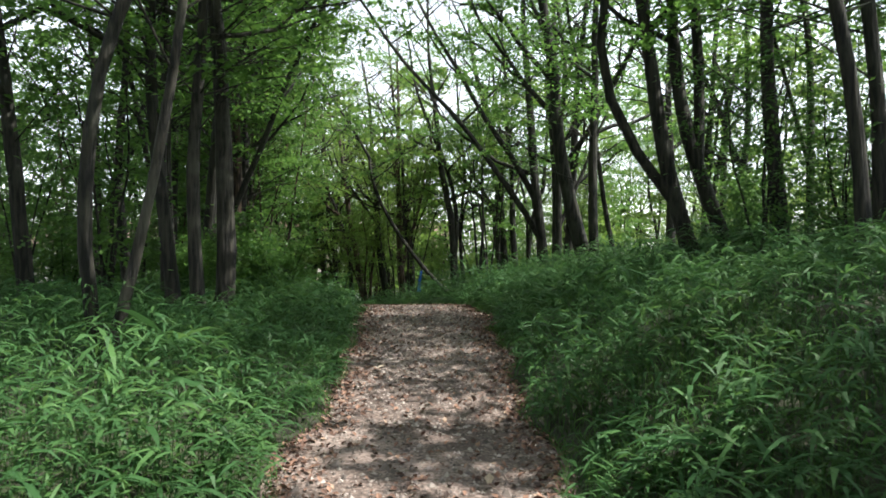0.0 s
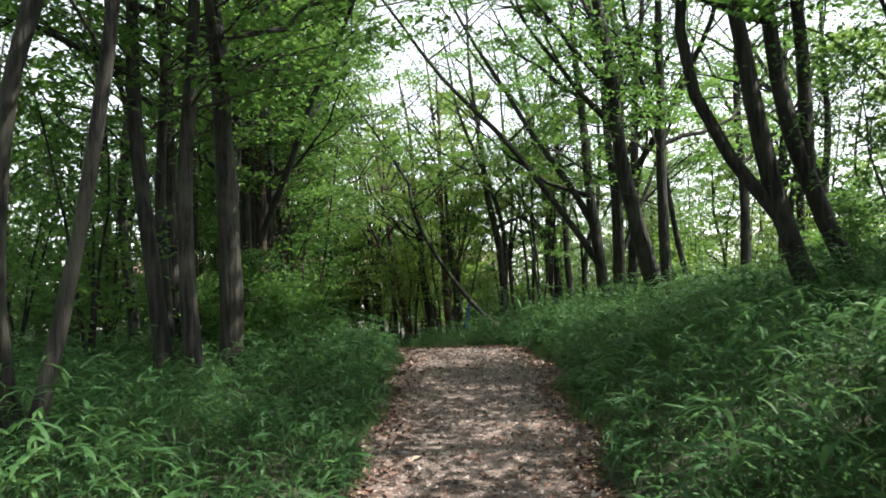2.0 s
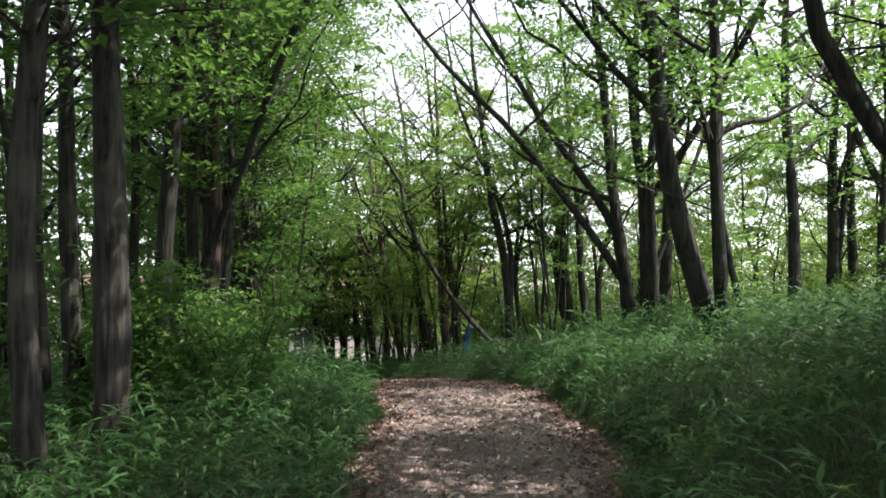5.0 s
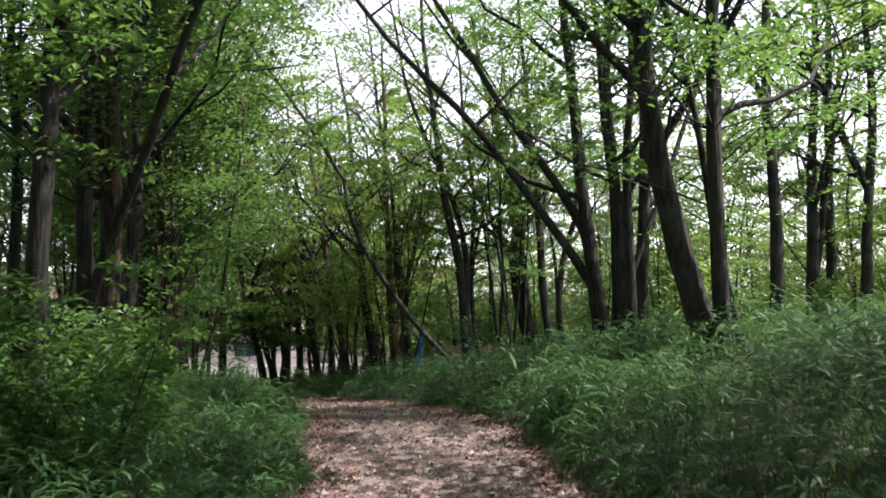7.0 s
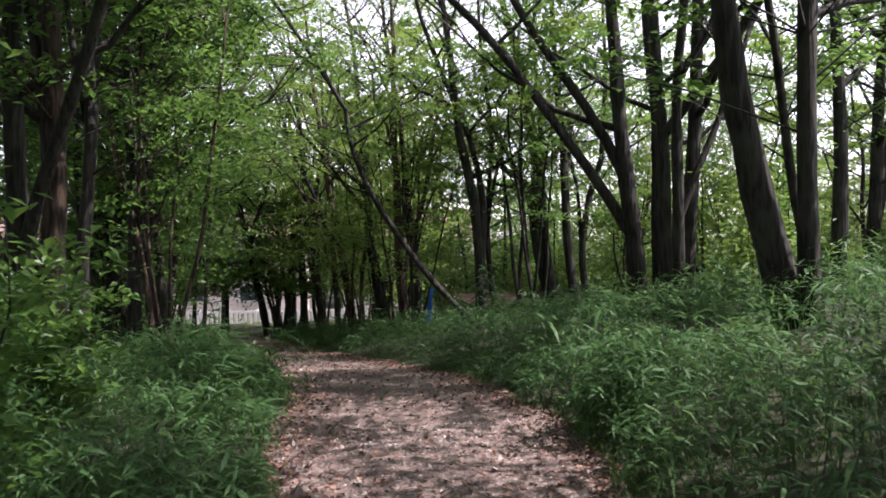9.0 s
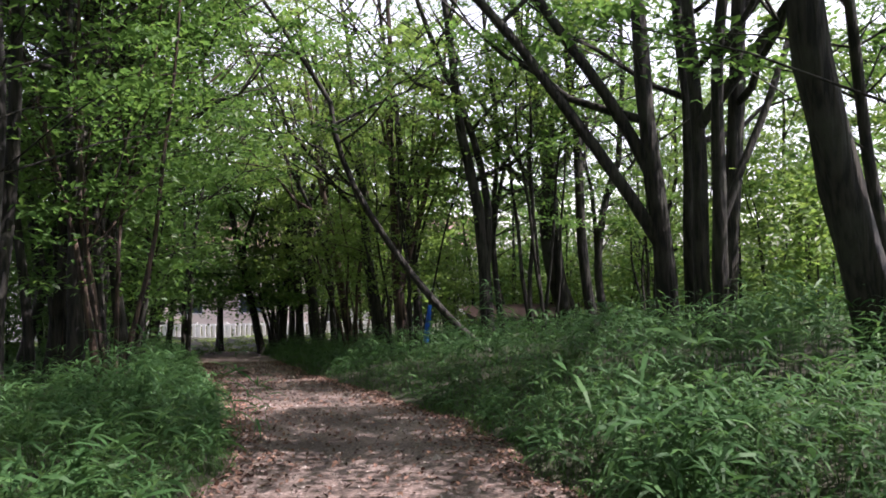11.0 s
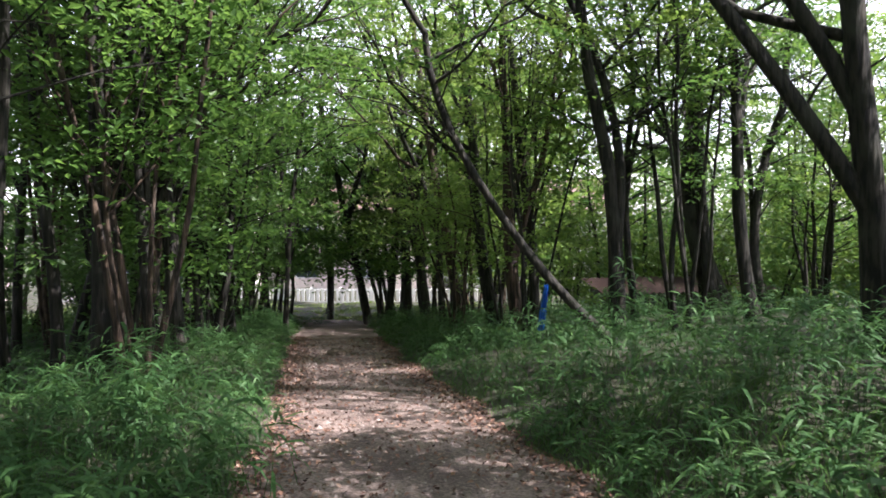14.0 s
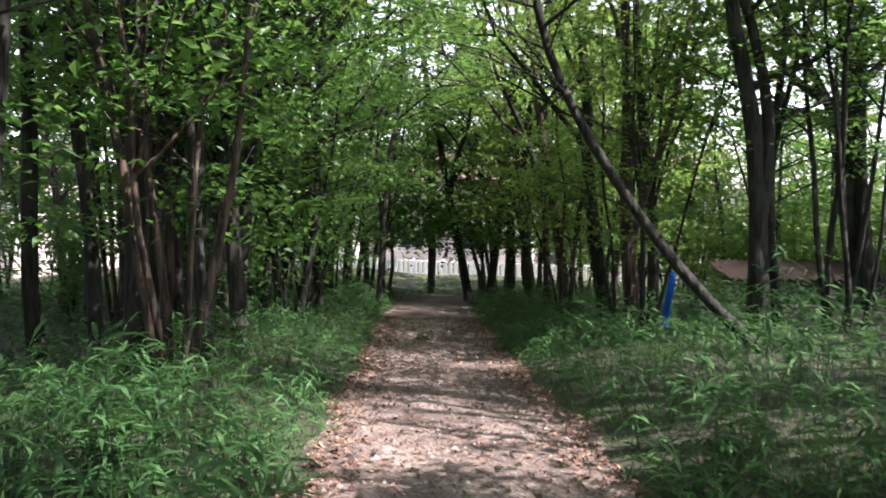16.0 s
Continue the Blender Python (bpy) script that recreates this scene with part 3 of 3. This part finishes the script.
for x, y, lx in ((-8.3, 35.0, 0.08), (-10.2, 40.0, 0.08), (-3.6, 44.0, -0.05), (0.5, 46.0, -0.05), (3.8, 44.5, 0.0), (7.0, 43.5, 0.0), (10.0, 42.5, 0.0), (13.0, 41.0, 0.0)):
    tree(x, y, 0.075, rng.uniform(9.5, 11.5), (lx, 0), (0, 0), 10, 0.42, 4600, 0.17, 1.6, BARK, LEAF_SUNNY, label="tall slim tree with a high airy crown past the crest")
for k in range(6):
    x, y = free_spot(5.5, 15, 27, 42, 5.0)
    tree(x, y, rng.uniform(0.06, 0.09), rng.uniform(7.5, 9.5), rng.normal(0, 0.09, 2), rng.normal(0, 0.08, 2), 10, 0.25, 3800, 0.15, 1.4, BARK, LEAF_SUNNY if k % 2 else LEAF, low=1.8)

# low crowns that close over the far end of the path
for k in range(10):
    y = 41 + 0.8 * k
    x = float(path_mid(y)) + (-1) ** k * rng.uniform(1.7, 4.2)
    tree(x, y, rng.uniform(0.07, 0.10), rng.uniform(6.0, 7.5), ((-1) ** (k + 1) * 0.12, 0), (0, 0), 10, 0.25, 4600, 0.20, 2.1, BARK, LEAF, low=2.0, label="low spreading tree whose crown closes over the path")

# understorey
for k in range(34):
    x, y = free_spot(-16, -4, 9, 40, 2.2)
    sapling(x, y, rng.uniform(2.0, 5.0), 1300, 0.12, LEAF_SHADE if k % 2 else LEAF)
for k in range(26):
    x, y = free_spot(3.5, 20, 21, 46, 4.0)
    if x < 6 and 34 < y < 43:
        continue
    sapling(x, y, rng.uniform(1.6, 4.2), 1200, 0.13, LEAF_SUNNY if k % 3 else LEAF)
for k in range(9):
    x, y = free_spot(-8, 4, 27, 48, 2.0)
    if x > -2.5 and y < 42:
        continue
    sapling(x, y, rng.uniform(2.0, 5.5), 1400, 0.13, LEAF_SUNNY if k % 2 else LEAF)
for x, y, h in ((3.7, 9.3, 2.8), (4.4, 10.6, 3.0), (4.6, 9.0, 2.6), (5.4, 10.0, 3.2)):
    sapling(x, y, h, 2200, 0.075, LEAF_SHADE, "dark dense evergreen shrub on the bank")
sapling(-2.9, 12.6, 1.1, 800, 0.075, LEAF, "bright leafy shrub at the path edge below the trunks")

# leafy edge below the trunks, where the path nears the crest
for k in range(12):
    y = 12.0 + 0.36 * k
    sapling(float(path_mid(y) - path_half(y)) - rng.uniform(1.1, 3.4), y, rng.uniform(1.0, 1.7), 1300, 0.08, LEAF)
for k in range(10):
    y = 27 + 1.3 * k
    sapling(float(path_mid(y) - path_half(y)) - rng.uniform(1.4, 3.4), y, rng.uniform(3.6, 5.0), 1500, 0.12, LEAF)
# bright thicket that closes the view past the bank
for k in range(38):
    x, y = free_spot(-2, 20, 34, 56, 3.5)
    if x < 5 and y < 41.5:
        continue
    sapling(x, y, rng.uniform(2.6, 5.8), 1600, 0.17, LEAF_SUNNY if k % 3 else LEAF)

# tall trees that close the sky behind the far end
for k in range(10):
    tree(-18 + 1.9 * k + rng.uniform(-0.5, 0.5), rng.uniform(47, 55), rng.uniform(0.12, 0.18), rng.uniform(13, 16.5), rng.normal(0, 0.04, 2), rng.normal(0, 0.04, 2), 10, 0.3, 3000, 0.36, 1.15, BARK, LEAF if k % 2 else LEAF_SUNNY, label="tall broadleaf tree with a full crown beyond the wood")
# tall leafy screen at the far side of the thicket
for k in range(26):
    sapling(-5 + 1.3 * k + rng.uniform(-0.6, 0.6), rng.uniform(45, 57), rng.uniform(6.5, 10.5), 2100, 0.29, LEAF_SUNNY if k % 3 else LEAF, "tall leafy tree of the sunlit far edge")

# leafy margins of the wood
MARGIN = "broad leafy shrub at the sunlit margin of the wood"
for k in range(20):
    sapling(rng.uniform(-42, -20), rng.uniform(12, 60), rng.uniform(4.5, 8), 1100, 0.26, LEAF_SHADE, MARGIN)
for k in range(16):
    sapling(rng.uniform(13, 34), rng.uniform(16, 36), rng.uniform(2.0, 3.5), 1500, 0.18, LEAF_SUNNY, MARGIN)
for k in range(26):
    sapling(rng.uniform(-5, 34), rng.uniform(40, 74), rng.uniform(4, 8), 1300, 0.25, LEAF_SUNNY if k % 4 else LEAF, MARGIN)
for k in range(14):
    sapling(rng.uniform(-45, -2), rng.uniform(74, 84), rng.uniform(7, 11), 1200, 0.30, LEAF, MARGIN)


# ---- the open lawn, fence and buildings beyond the wood ----
def box(bm, x0, y0, z0, x1, y1, z1):
    m = Matrix.LocRotScale(((x0 + x1) / 2, (y0 + y1) / 2, (z0 + z1) / 2), None, (x1 - x0, y1 - y0, z1 - z0))
    bmesh.ops.create_cube(bm, size=1.0, matrix=m)


def block(name, x0, y0, z0, x1, y1, z1, mat, parent=None, label="", bevel=0.008):
    bm = bmesh.new()
    box(bm, x0, y0, z0, x1, y1, z1)
    if bevel:
        bmesh.ops.bevel(bm, geom=bm.edges[:], offset=bevel, segments=1, affect="EDGES")
    return part(name, bm, mat, parent, label)



# ---- ground, path ----
def grid_sheet(name, xs, ys, height, mat):
    X, Y = np.meshgrid(xs, ys, indexing="xy")
    v = np.stack([X, Y, height(X, Y)], -1).reshape(-1, 3)
    n, m = len(xs), len(ys)
    i, j = np.meshgrid(np.arange(m - 1), np.arange(n - 1), indexing="ij")
    a = (i * n + j).ravel()
    return new(name, mesh_of(name, v, np.stack([a, a + 1, a + n + 1, a + n], 1), mat, True))


xs = np.concatenate([[-900, -400, -200, -100, -70], np.arange(-50, -12, 1.5), np.arange(-12, 8, 0.25), np.arange(8, 50, 1.5), [70, 100, 200, 400, 900]])
ys = np.concatenate([[-900, -300, -100, -50], np.arange(-30, -2, 1.5), np.arange(-2, 36, 0.25), np.arange(36, 80, 1.5), [100, 200, 400, 900]])
tagged(grid_sheet("ground", xs, ys, land, SOIL), "dark leafy forest soil under bamboo grass and trees", "ground", kind="structure")

py = np.arange(-12, 45.5, 0.12)
pu = np.linspace(-1.12, 1.12, 23)
U, Y = np.meshgrid(pu, py, indexing="xy")
X = path_mid(Y) + U * path_half(Y)
Z = land(X, Y) + 0.035 * (np.abs(X - path_mid(Y)) - path_half(Y) < -0.12)
Z += 0.012 + 0.012 * np.sin(2.1 * X + 1.3 * Y) * np.cos(1.9 * Y - X) - 0.05 * np.clip(np.abs(U) - 0.98, 0, 1) * 6
n = len(pu)
i, j = np.meshgrid(np.arange(len(py) - 1), np.arange(n - 1), indexing="ij")
a = (i * n + j).ravel()
path_ob = new("path", mesh_of("path", np.stack([X, Y, Z], -1).reshape(-1, 3), np.stack([a, a + 1, a + n + 1, a + n], 1), PATH_EARTH, True))
tagged(path_ob, "gravelly earth footpath strewn with small stones and dead leaves", "path", kind="structure")


def on_path(n, y0, y1, edge=0.0):
    """Places on the path; edge above 0 draws them towards its sides."""
    y = rng.uniform(y0, y1, n)
    u = rng.uniform(-1, 1, n)
    if edge:
        u = np.sign(u) * (1 - np.abs(rng.normal(0, edge, n)))
    x = path_mid(y) + u * path_half(y)
    z = land(x, y) + 0.035 * (np.abs(x - path_mid(y)) - path_half(y) < -0.12) + 0.012 + 0.012 * np.sin(2.1 * x + 1.3 * y) * np.cos(1.9 * y - x)
    return np.stack([x, y, z], 1)


def pebbles(name, c, size, mat, label):
    """Squat, uneven eight-sided stones."""
    n = len(c)
    base = np.array([[1, 0, 0], [0, 1, 0], [-1, 0, 0], [0, -1, 0], [0, 0, 0.8], [0, 0, -0.5]])
    s = (size * rng.lognormal(0, 0.45, n))[:, None, None]
    v = base[None] * s * rng.uniform(0.55, 1.2, (n, 6, 1))
    th = rng.uniform(0, 6.28, n)
    c2, s2 = np.cos(th)[:, None], np.sin(th)[:, None]
    v = np.stack([v[..., 0] * c2 - v[..., 1] * s2, v[..., 0] * s2 + v[..., 1] * c2, v[..., 2]], -1) + c[:, None]
    f = np.array([[0, 1, 4], [1, 2, 4], [2, 3, 4], [3, 0, 4], [1, 0, 5], [2, 1, 5], [3, 2, 5], [0, 3, 5]])
    f = (np.arange(n)[:, None, None] * 6 + f[None]).reshape(-1, 3)
    return tagged(new(name, mesh_of(name, v, f, mat)), label, "gravel", kind="stuff")


pebbles("gravel", np.concatenate([on_path(14000, 2.5, 16), on_path(5000, 15, 32)]), 0.0115, GRAVEL, "small grey-brown stones lying loose on the footpath")

c = np.concatenate([on_path(11000, 2.5, 34, 0.19), on_path(6500, 2.5, 34)])
c[:, 2] += 0.012
v, f = leaves(c, 0.052, 0.75, 0.6)
big = on_path(14, 3, 30)
big[:, 2] += 0.016
v2, f2 = leaves(big, 0.12, 0.85, 0.55)
tagged(new("fallen_leaves", mesh_of("fallen_leaves", v2, f2, TAN)), "large pale tan fallen leaves lying flat on the path", "fallen leaves", kind="stuff")
tagged(new("leaf_litter", mesh_of("leaf_litter", v, f, LITTER)), "brown and tan dead leaves scattered along the path edges", "leaf litter", kind="stuff")


# ---- bamboo grass and grass ----
def beside(n, y0, y1, side, d0, d1, bias=1.0):
    y = rng.uniform(y0, y1, n)
    d = d0 + (d1 - d0) * rng.uniform(0, 1, n) ** bias
    x = path_mid(y) + side * (path_half(y) + d)
    return x, y, d


def bamboo_grass(x, y, height, per, name="bamboo_grass", label="", size=1.0, mat=None):
    """Thin canes, each topped with a fan of arching lance leaves."""
    n = len(x)
    z = land(x, y)
    h = height * rng.uniform(0.55, 1.15, n) * (0.8 + 0.25 * np.sin(1.3 * x + 0.9 * y) + 0.15 * np.sin(3.1 * y - 2 * x))
    lean = rng.normal(0, 0.16, (n, 2))
    foot = np.stack([x, y, z - 0.02], 1)
    top = foot + np.stack([lean[:, 0] * h, lean[:, 1] * h, h], 1)
    w = 0.0035
    sv = np.stack([foot + [w, 0, 0], foot + [-w, w, 0], foot + [-w, -w, 0], top], 1).reshape(-1, 3)
    i = np.arange(n)[:, None] * 4
    sf = np.concatenate([i + [0, 1, 3], i + [1, 2, 3], i + [2, 0, 3]], 1).reshape(-1, 3)
    k = np.repeat(np.arange(n), per)
    m = len(k)
    along = rng.choice([1.0, 1.0, 1.0, 0.8, 0.6, 0.45], m)
    base = foot[k] + (top - foot)[k] * along[:, None]
    az = rng.uniform(0, 6.28, m)
    d = np.stack([np.cos(az), np.sin(az), rng.uniform(-0.1, 0.95, m)], 1)
    L = rng.uniform(0.12, 0.26, m) * size
    bv, bf = blades(base, d, L, L * rng.uniform(0.085, 0.12, m), rng.uniform(0.3, 1.0, m))
    ob = new(name, mesh_of(name, np.concatenate([sv, bv]), np.concatenate([sf, bf + len(sv)]), mat or SASA))
    return tagged(ob, label or "dense dwarf bamboo grass with arching lance-shaped leaves", "bamboo grass", kind="stuff")


def soft_grass(x, y, height, name="grass", label="fine soft green grass drooping at the path edge", mat=None, width=0.006):
    n = len(x)
    foot = np.stack([x, y, land(x, y) - 0.01], 1)
    az = rng.uniform(0, 6.28, n)
    d = np.stack([np.cos(az) * 0.45, np.sin(az) * 0.45, np.ones(n)], 1)
    L = height * rng.uniform(0.5, 1.2, n) * (0.8 + 0.3 * np.sin(0.9 * x - 1.2 * y))
    v, f = blades(foot, d, L, np.full(n, width) * rng.uniform(0.7, 1.5, n), rng.uniform(0.4, 1.1, n))
    return tagged(new(name, mesh_of(name, v, f, mat or GRASS)), label, "grass", kind="stuff")


for y0, y1 in ((1.0, 8.0), (8.0, 14.0), (14.0, 21.0), (21.0, 30.0), (30.0, 42.0)):
    far = y0 >= 21
    count = int((y1 - y0) * (205 if y0 < 14 else 75 if far else 175))
    for side in (-1, 1):
        hgt = 0.55 if side < 0 else 0.62
        fine = side > 0 and 8 <= y0 < 14      # here soft grass covers the bank in place of bamboo
        x, y, d = beside(int(count * (0.6 if fine else 1.0)), y0, y1, side, 0.04, 3.2, 1.15)
        bamboo_grass(x, y, hgt * np.clip(0.5 + d * 0.6, 0, 1), 7)
        x, y, d = beside(int(count * 0.85), y0, y1, side, 2.6, 8.5)
        bamboo_grass(x, y, hgt * 1.0, 6, size=1.15)
        x, y, d = beside(int(count * (9.0 if fine else 5.0)), y0, y1, side, -0.06, 4.0 if fine else 1.9, 1.5)
        soft_grass(x, y, np.clip(0.2 + 0.3 * d, 0.15, 0.55))

# taller canes that stand out beside the path
for x, y, h, k in ((1.0, 16.7, 0.85, 16), (1.15, 16.1, 0.8, 12), (0.95, 15.5, 0.8, 22), (1.6, 16.4, 1.0, 10), (0.85, 15.1, 0.6, 16), (1.05, 5.5, 0.7, 9), (1.5, 5.2, 0.8, 10), (-3.2, 14.1, 1.2, 26), (-3.3, 13.7, 1.0, 16),
                   (-2.1, 15.4, 0.75, 14), (-3.3, 19.1, 0.95, 14), (-2.3, 18.8, 0.7, 10), (0.3, 23.1, 0.95, 18), (-0.2, 21.1, 0.85, 14), (1.3, 3.9, 0.8, 12), (-1.45, 4.0, 0.75, 12)):
    bamboo_grass(x + rng.normal(0, 0.16, k), y + rng.normal(0, 0.16, k), h, 10, "bamboo_clump", "taller clump of bamboo grass with long pale-edged leaves", 1.25)

x, y = rng.uniform(-9, 9, 2600), rng.uniform(-7, 1.2, 2600)
keep = np.abs(x - path_mid(y)) > path_half(y) + 0.2
bamboo_grass(x[keep], y[keep], 0.55, 5, size=1.3)
x, y = rng.uniform(-22, -9, 3000), rng.uniform(8, 44, 3000)
bamboo_grass(x, y, 0.5, 4, size=1.7)
x, y = rng.uniform(8, 24, 3500), rng.uniform(6, 44, 3500)
bamboo_grass(x, y, 0.6, 4, size=1.7)
x, y = rng.uniform(-30, 0, 18000), rng.uniform(44.5, 58, 18000)
soft_grass(x, y, 0.14, "lawn", "sunlit mown lawn at the end of the wood", LAWN, 0.10)
x, y = rng.uniform(0, 45, 9000), rng.uniform(40, 80, 9000)
soft_grass(x, y, 0.4, "meadow", "tall sunlit grass in the open behind the wood", LAWN, 0.12)
x, y = rng.uniform(-45, -14, 6000), rng.uniform(14, 46, 6000)
soft_grass(x, y, 0.4, "meadow", "tall green grass between the far trunks", GRASS, 0.10)


# ---- clods, fence, houses, shed ----
def clod(x, y, s, label):
    bm = bmesh.new()
    bmesh.ops.create_icosphere(bm, subdivisions=3, radius=s)
    for vtx in bm.verts:
        k = 1 + 0.35 * noise.noise(vtx.co * 2.2 / s) + 0.2 * noise.noise(vtx.co * 6 / s)
        vtx.co = Vector((vtx.co.x * k * 1.3, vtx.co.y * k, vtx.co.z * k * 0.75))
    ob = part("clod", bm, TWIG, None)
    ob.location = (x, y, float(land(x, y)) + s * 0.45)
    return tagged(ob, label, "clod")


clod(-5.0, 29.2, 0.15, "dark rooty clod of earth lying on the path")
clod(-5.5, 28.8, 0.06, "small dark clod beside the larger one")
clod(-3.9, 28.0, 0.05, "small dark clod lying on the gravel")

PALE = plain_material("pale_render", (0.66, 0.62, 0.58), (0.80, 0.77, 0.74), 3, 0.8)
PINK = plain_material("pinkish_cladding", (0.66, 0.56, 0.52), (0.76, 0.66, 0.61), 4, 0.75)
ROOF = plain_material("roof_tiles", (0.10, 0.07, 0.06), (0.22, 0.13, 0.11), 8, 0.7)
WHITE = plain_material("white_paint", (0.72, 0.72, 0.72), (0.82, 0.82, 0.81), 9, 0.5)
DARKWOOD = plain_material("dark_boards", (0.018, 0.017, 0.018), (0.05, 0.045, 0.042), 12, 0.85)
RUST = plain_material("rusty_sheet", (0.035, 0.02, 0.017), (0.08, 0.045, 0.037), 9, 0.7)
BLUE = plain_material("blue_sheet", (0.01, 0.10, 0.42), (0.03, 0.22, 0.65), 9, 0.4)
glass, gn, gl = material("window_glass")
gn["Principled BSDF"].inputs["Base Color"].default_value = (0.05, 0.07, 0.09, 1)
gn["Principled BSDF"].inputs["Roughness"].default_value = 0.05


def house(x, y, w, d, h, wall_mat, windows, label):
    """A two-storey house seen across the lawn: walls, gabled roof, framed windows."""
    root = new("house")
    z = float(min(land(x, y), land(x + w, y))) - 0.1
    root.location = (x, y, z)
    tagged(root, label, "house")
    block("wall", 0, 0, 0, w, d, h, wall_mat, root)
    bm = bmesh.new()
    e = 0.5
    prof = [(-e, h - 0.15), (d / 2, h + d * 0.24), (d + e, h - 0.15), (d + e, h), (d / 2, h + d * 0.24 + 0.2), (-e, h)]
    ends = [[bm.verts.new((xx, py_, pz)) for py_, pz in prof] for xx in (-e, w + e)]
    for k in range(6):
        bm.faces.new((ends[0][k], ends[0][(k + 1) % 6], ends[1][(k + 1) % 6], ends[1][k]))
    bm.faces.new(ends[0][::-1])
    bm.faces.new(ends[1])
    bmesh.ops.recalc_face_normals(bm, faces=bm.faces[:])
    part("roof", bm, ROOF, root)
    for wx, wz in windows:
        fr = block("window", wx, -0.06, wz, wx + 1.7, 0.02, wz + 1.2, WHITE, root, "white framed window")
        for q in range(2):
            block("pane", wx + 0.08 + q * 0.8, -0.075, wz + 0.08, wx + 0.82 + q * 0.8, -0.063, wz + 1.12, glass, fr, bevel=0)
    return root


house(-33, 64, 11, 8, 5.6, PALE, [(1.2, 0.9), (4.6, 0.9), (8.2, 0.9), (1.2, 3.6), (5.0, 3.6), (8.2, 3.6)], "pale two-storey house in full sun beyond the lawn")
house(-20.5, 66, 10, 8, 5.4, PINK, [(1.0, 0.9), (5.2, 0.9), (1.0, 3.5), (5.2, 3.5)], "pinkish two-storey house beyond the white fence")
house(-8, 67, 9, 8, 5.5, PALE, [(1.0, 0.9), (5.2, 0.9), (1.0, 3.5), (5.2, 3.5)], "pale house behind the trees at the lawn's end")
house(-46, 50, 10, 9, 5.6, PINK, [(1.0, 0.9), (5.2, 0.9), (1.0, 3.5), (5.2, 3.5)], "pale pinkish house glimpsed between the trunks")


def fence(x0, x1, y, step=1.8):
    """A low white fence: posts, two rails, upright slats."""
    root = new("fence")
    root.location = (x0, y, float(land(x0, y)) - 0.05)
    tagged(root, "low white slatted fence along the lawn", "fence")
    w = x1 - x0
    for k in range(int(w / step) + 1):
        block("post", k * step - 0.05, -0.05, 0, k * step + 0.05, 0.05, 1.15, WHITE, root)
    for z in (0.25, 0.95):
        block("rail", 0, -0.09, z, w, -0.055, z + 0.09, WHITE, root)
    slat = None
    for k in range(int(w / 0.3)):
        if slat is None:
            slat = block("slat", -0.09, -0.12, 0.1, 0.09, -0.095, 1.08, WHITE, root)
        else:
            s2 = new("slat", slat.data)
            s2.parent = root
        (slat if k == 0 else s2).location = (0.15 + k * 0.3, 0, 0)
    return root


fence(-32, -4, 58.5)

# a low dark shed with a rusty sheet roof among the trees
shed = new("shed")
SX, SY = 0.6, 39.0
shed.location = (SX, SY, float(land(SX, SY)) - 0.35)
shed.rotation_euler = (0, 0, radians(14))
tagged(shed, "low dark wooden shed with a rusty sheet roof", "shed")
block("body", 0.1, 0.1, 0, 5.1, 2.4, 1.05, DARKWOOD, shed)
for k in range(17):
    block("board", 0.1 + k * 0.29, 0.075, 0.02, 0.38 + k * 0.29, 0.097, 1.0, DARKWOOD, shed, bevel=0)
for k in range(5):
    block("post", k * 1.25, -0.12, 0, k * 1.25 + 0.1, -0.02, 1.05, TWIG, shed)
bm = bmesh.new()
nx = 120
tops = [[bm.verts.new((-0.2 + 5.6 * i / nx, yy, zz + 0.03 * math.sin(i * 1.57))) for i in range(nx + 1)] for yy, zz in ((-0.35, 1.08), (2.7, 1.3))]
for i in range(nx):
    bm.faces.new((tops[0][i], tops[0][i + 1], tops[1][i + 1], tops[1][i]))
bmesh.ops.solidify(bm, geom=bm.faces[:], thickness=0.02)
part("roof", bm, RUST, shed)

# a blue plastic sheet hung, crumpled, on a stem
bm = bmesh.new()
rows_v = []
for i in range(13):
    z = 1.0 - i / 12
    rows_v.append([bm.verts.new((-0.10 + 0.2 * j / 8 * (0.6 + 0.5 * (1 - z)) - 0.22 * (1 - z), 0.05 * math.sin(j * 1.9 + i * 0.5), z)) for j in range(9)])
for i in range(12):
    for j in range(8):
        bm.faces.new((rows_v[i][j], rows_v[i][j + 1], rows_v[i + 1][j + 1], rows_v[i + 1][j]))
bmesh.ops.solidify(bm, geom=bm.faces[:], thickness=0.006)
sheet = part("plastic_sheet", bm, BLUE)
sheet.location = (-0.70, 26.3, float(land(-0.70, 26.3)) + 0.35)
sheet.scale = (0.55, 0.55, 0.7)
tagged(sheet, "crumpled bright blue plastic sheet hanging by the trunks", "plastic sheet")
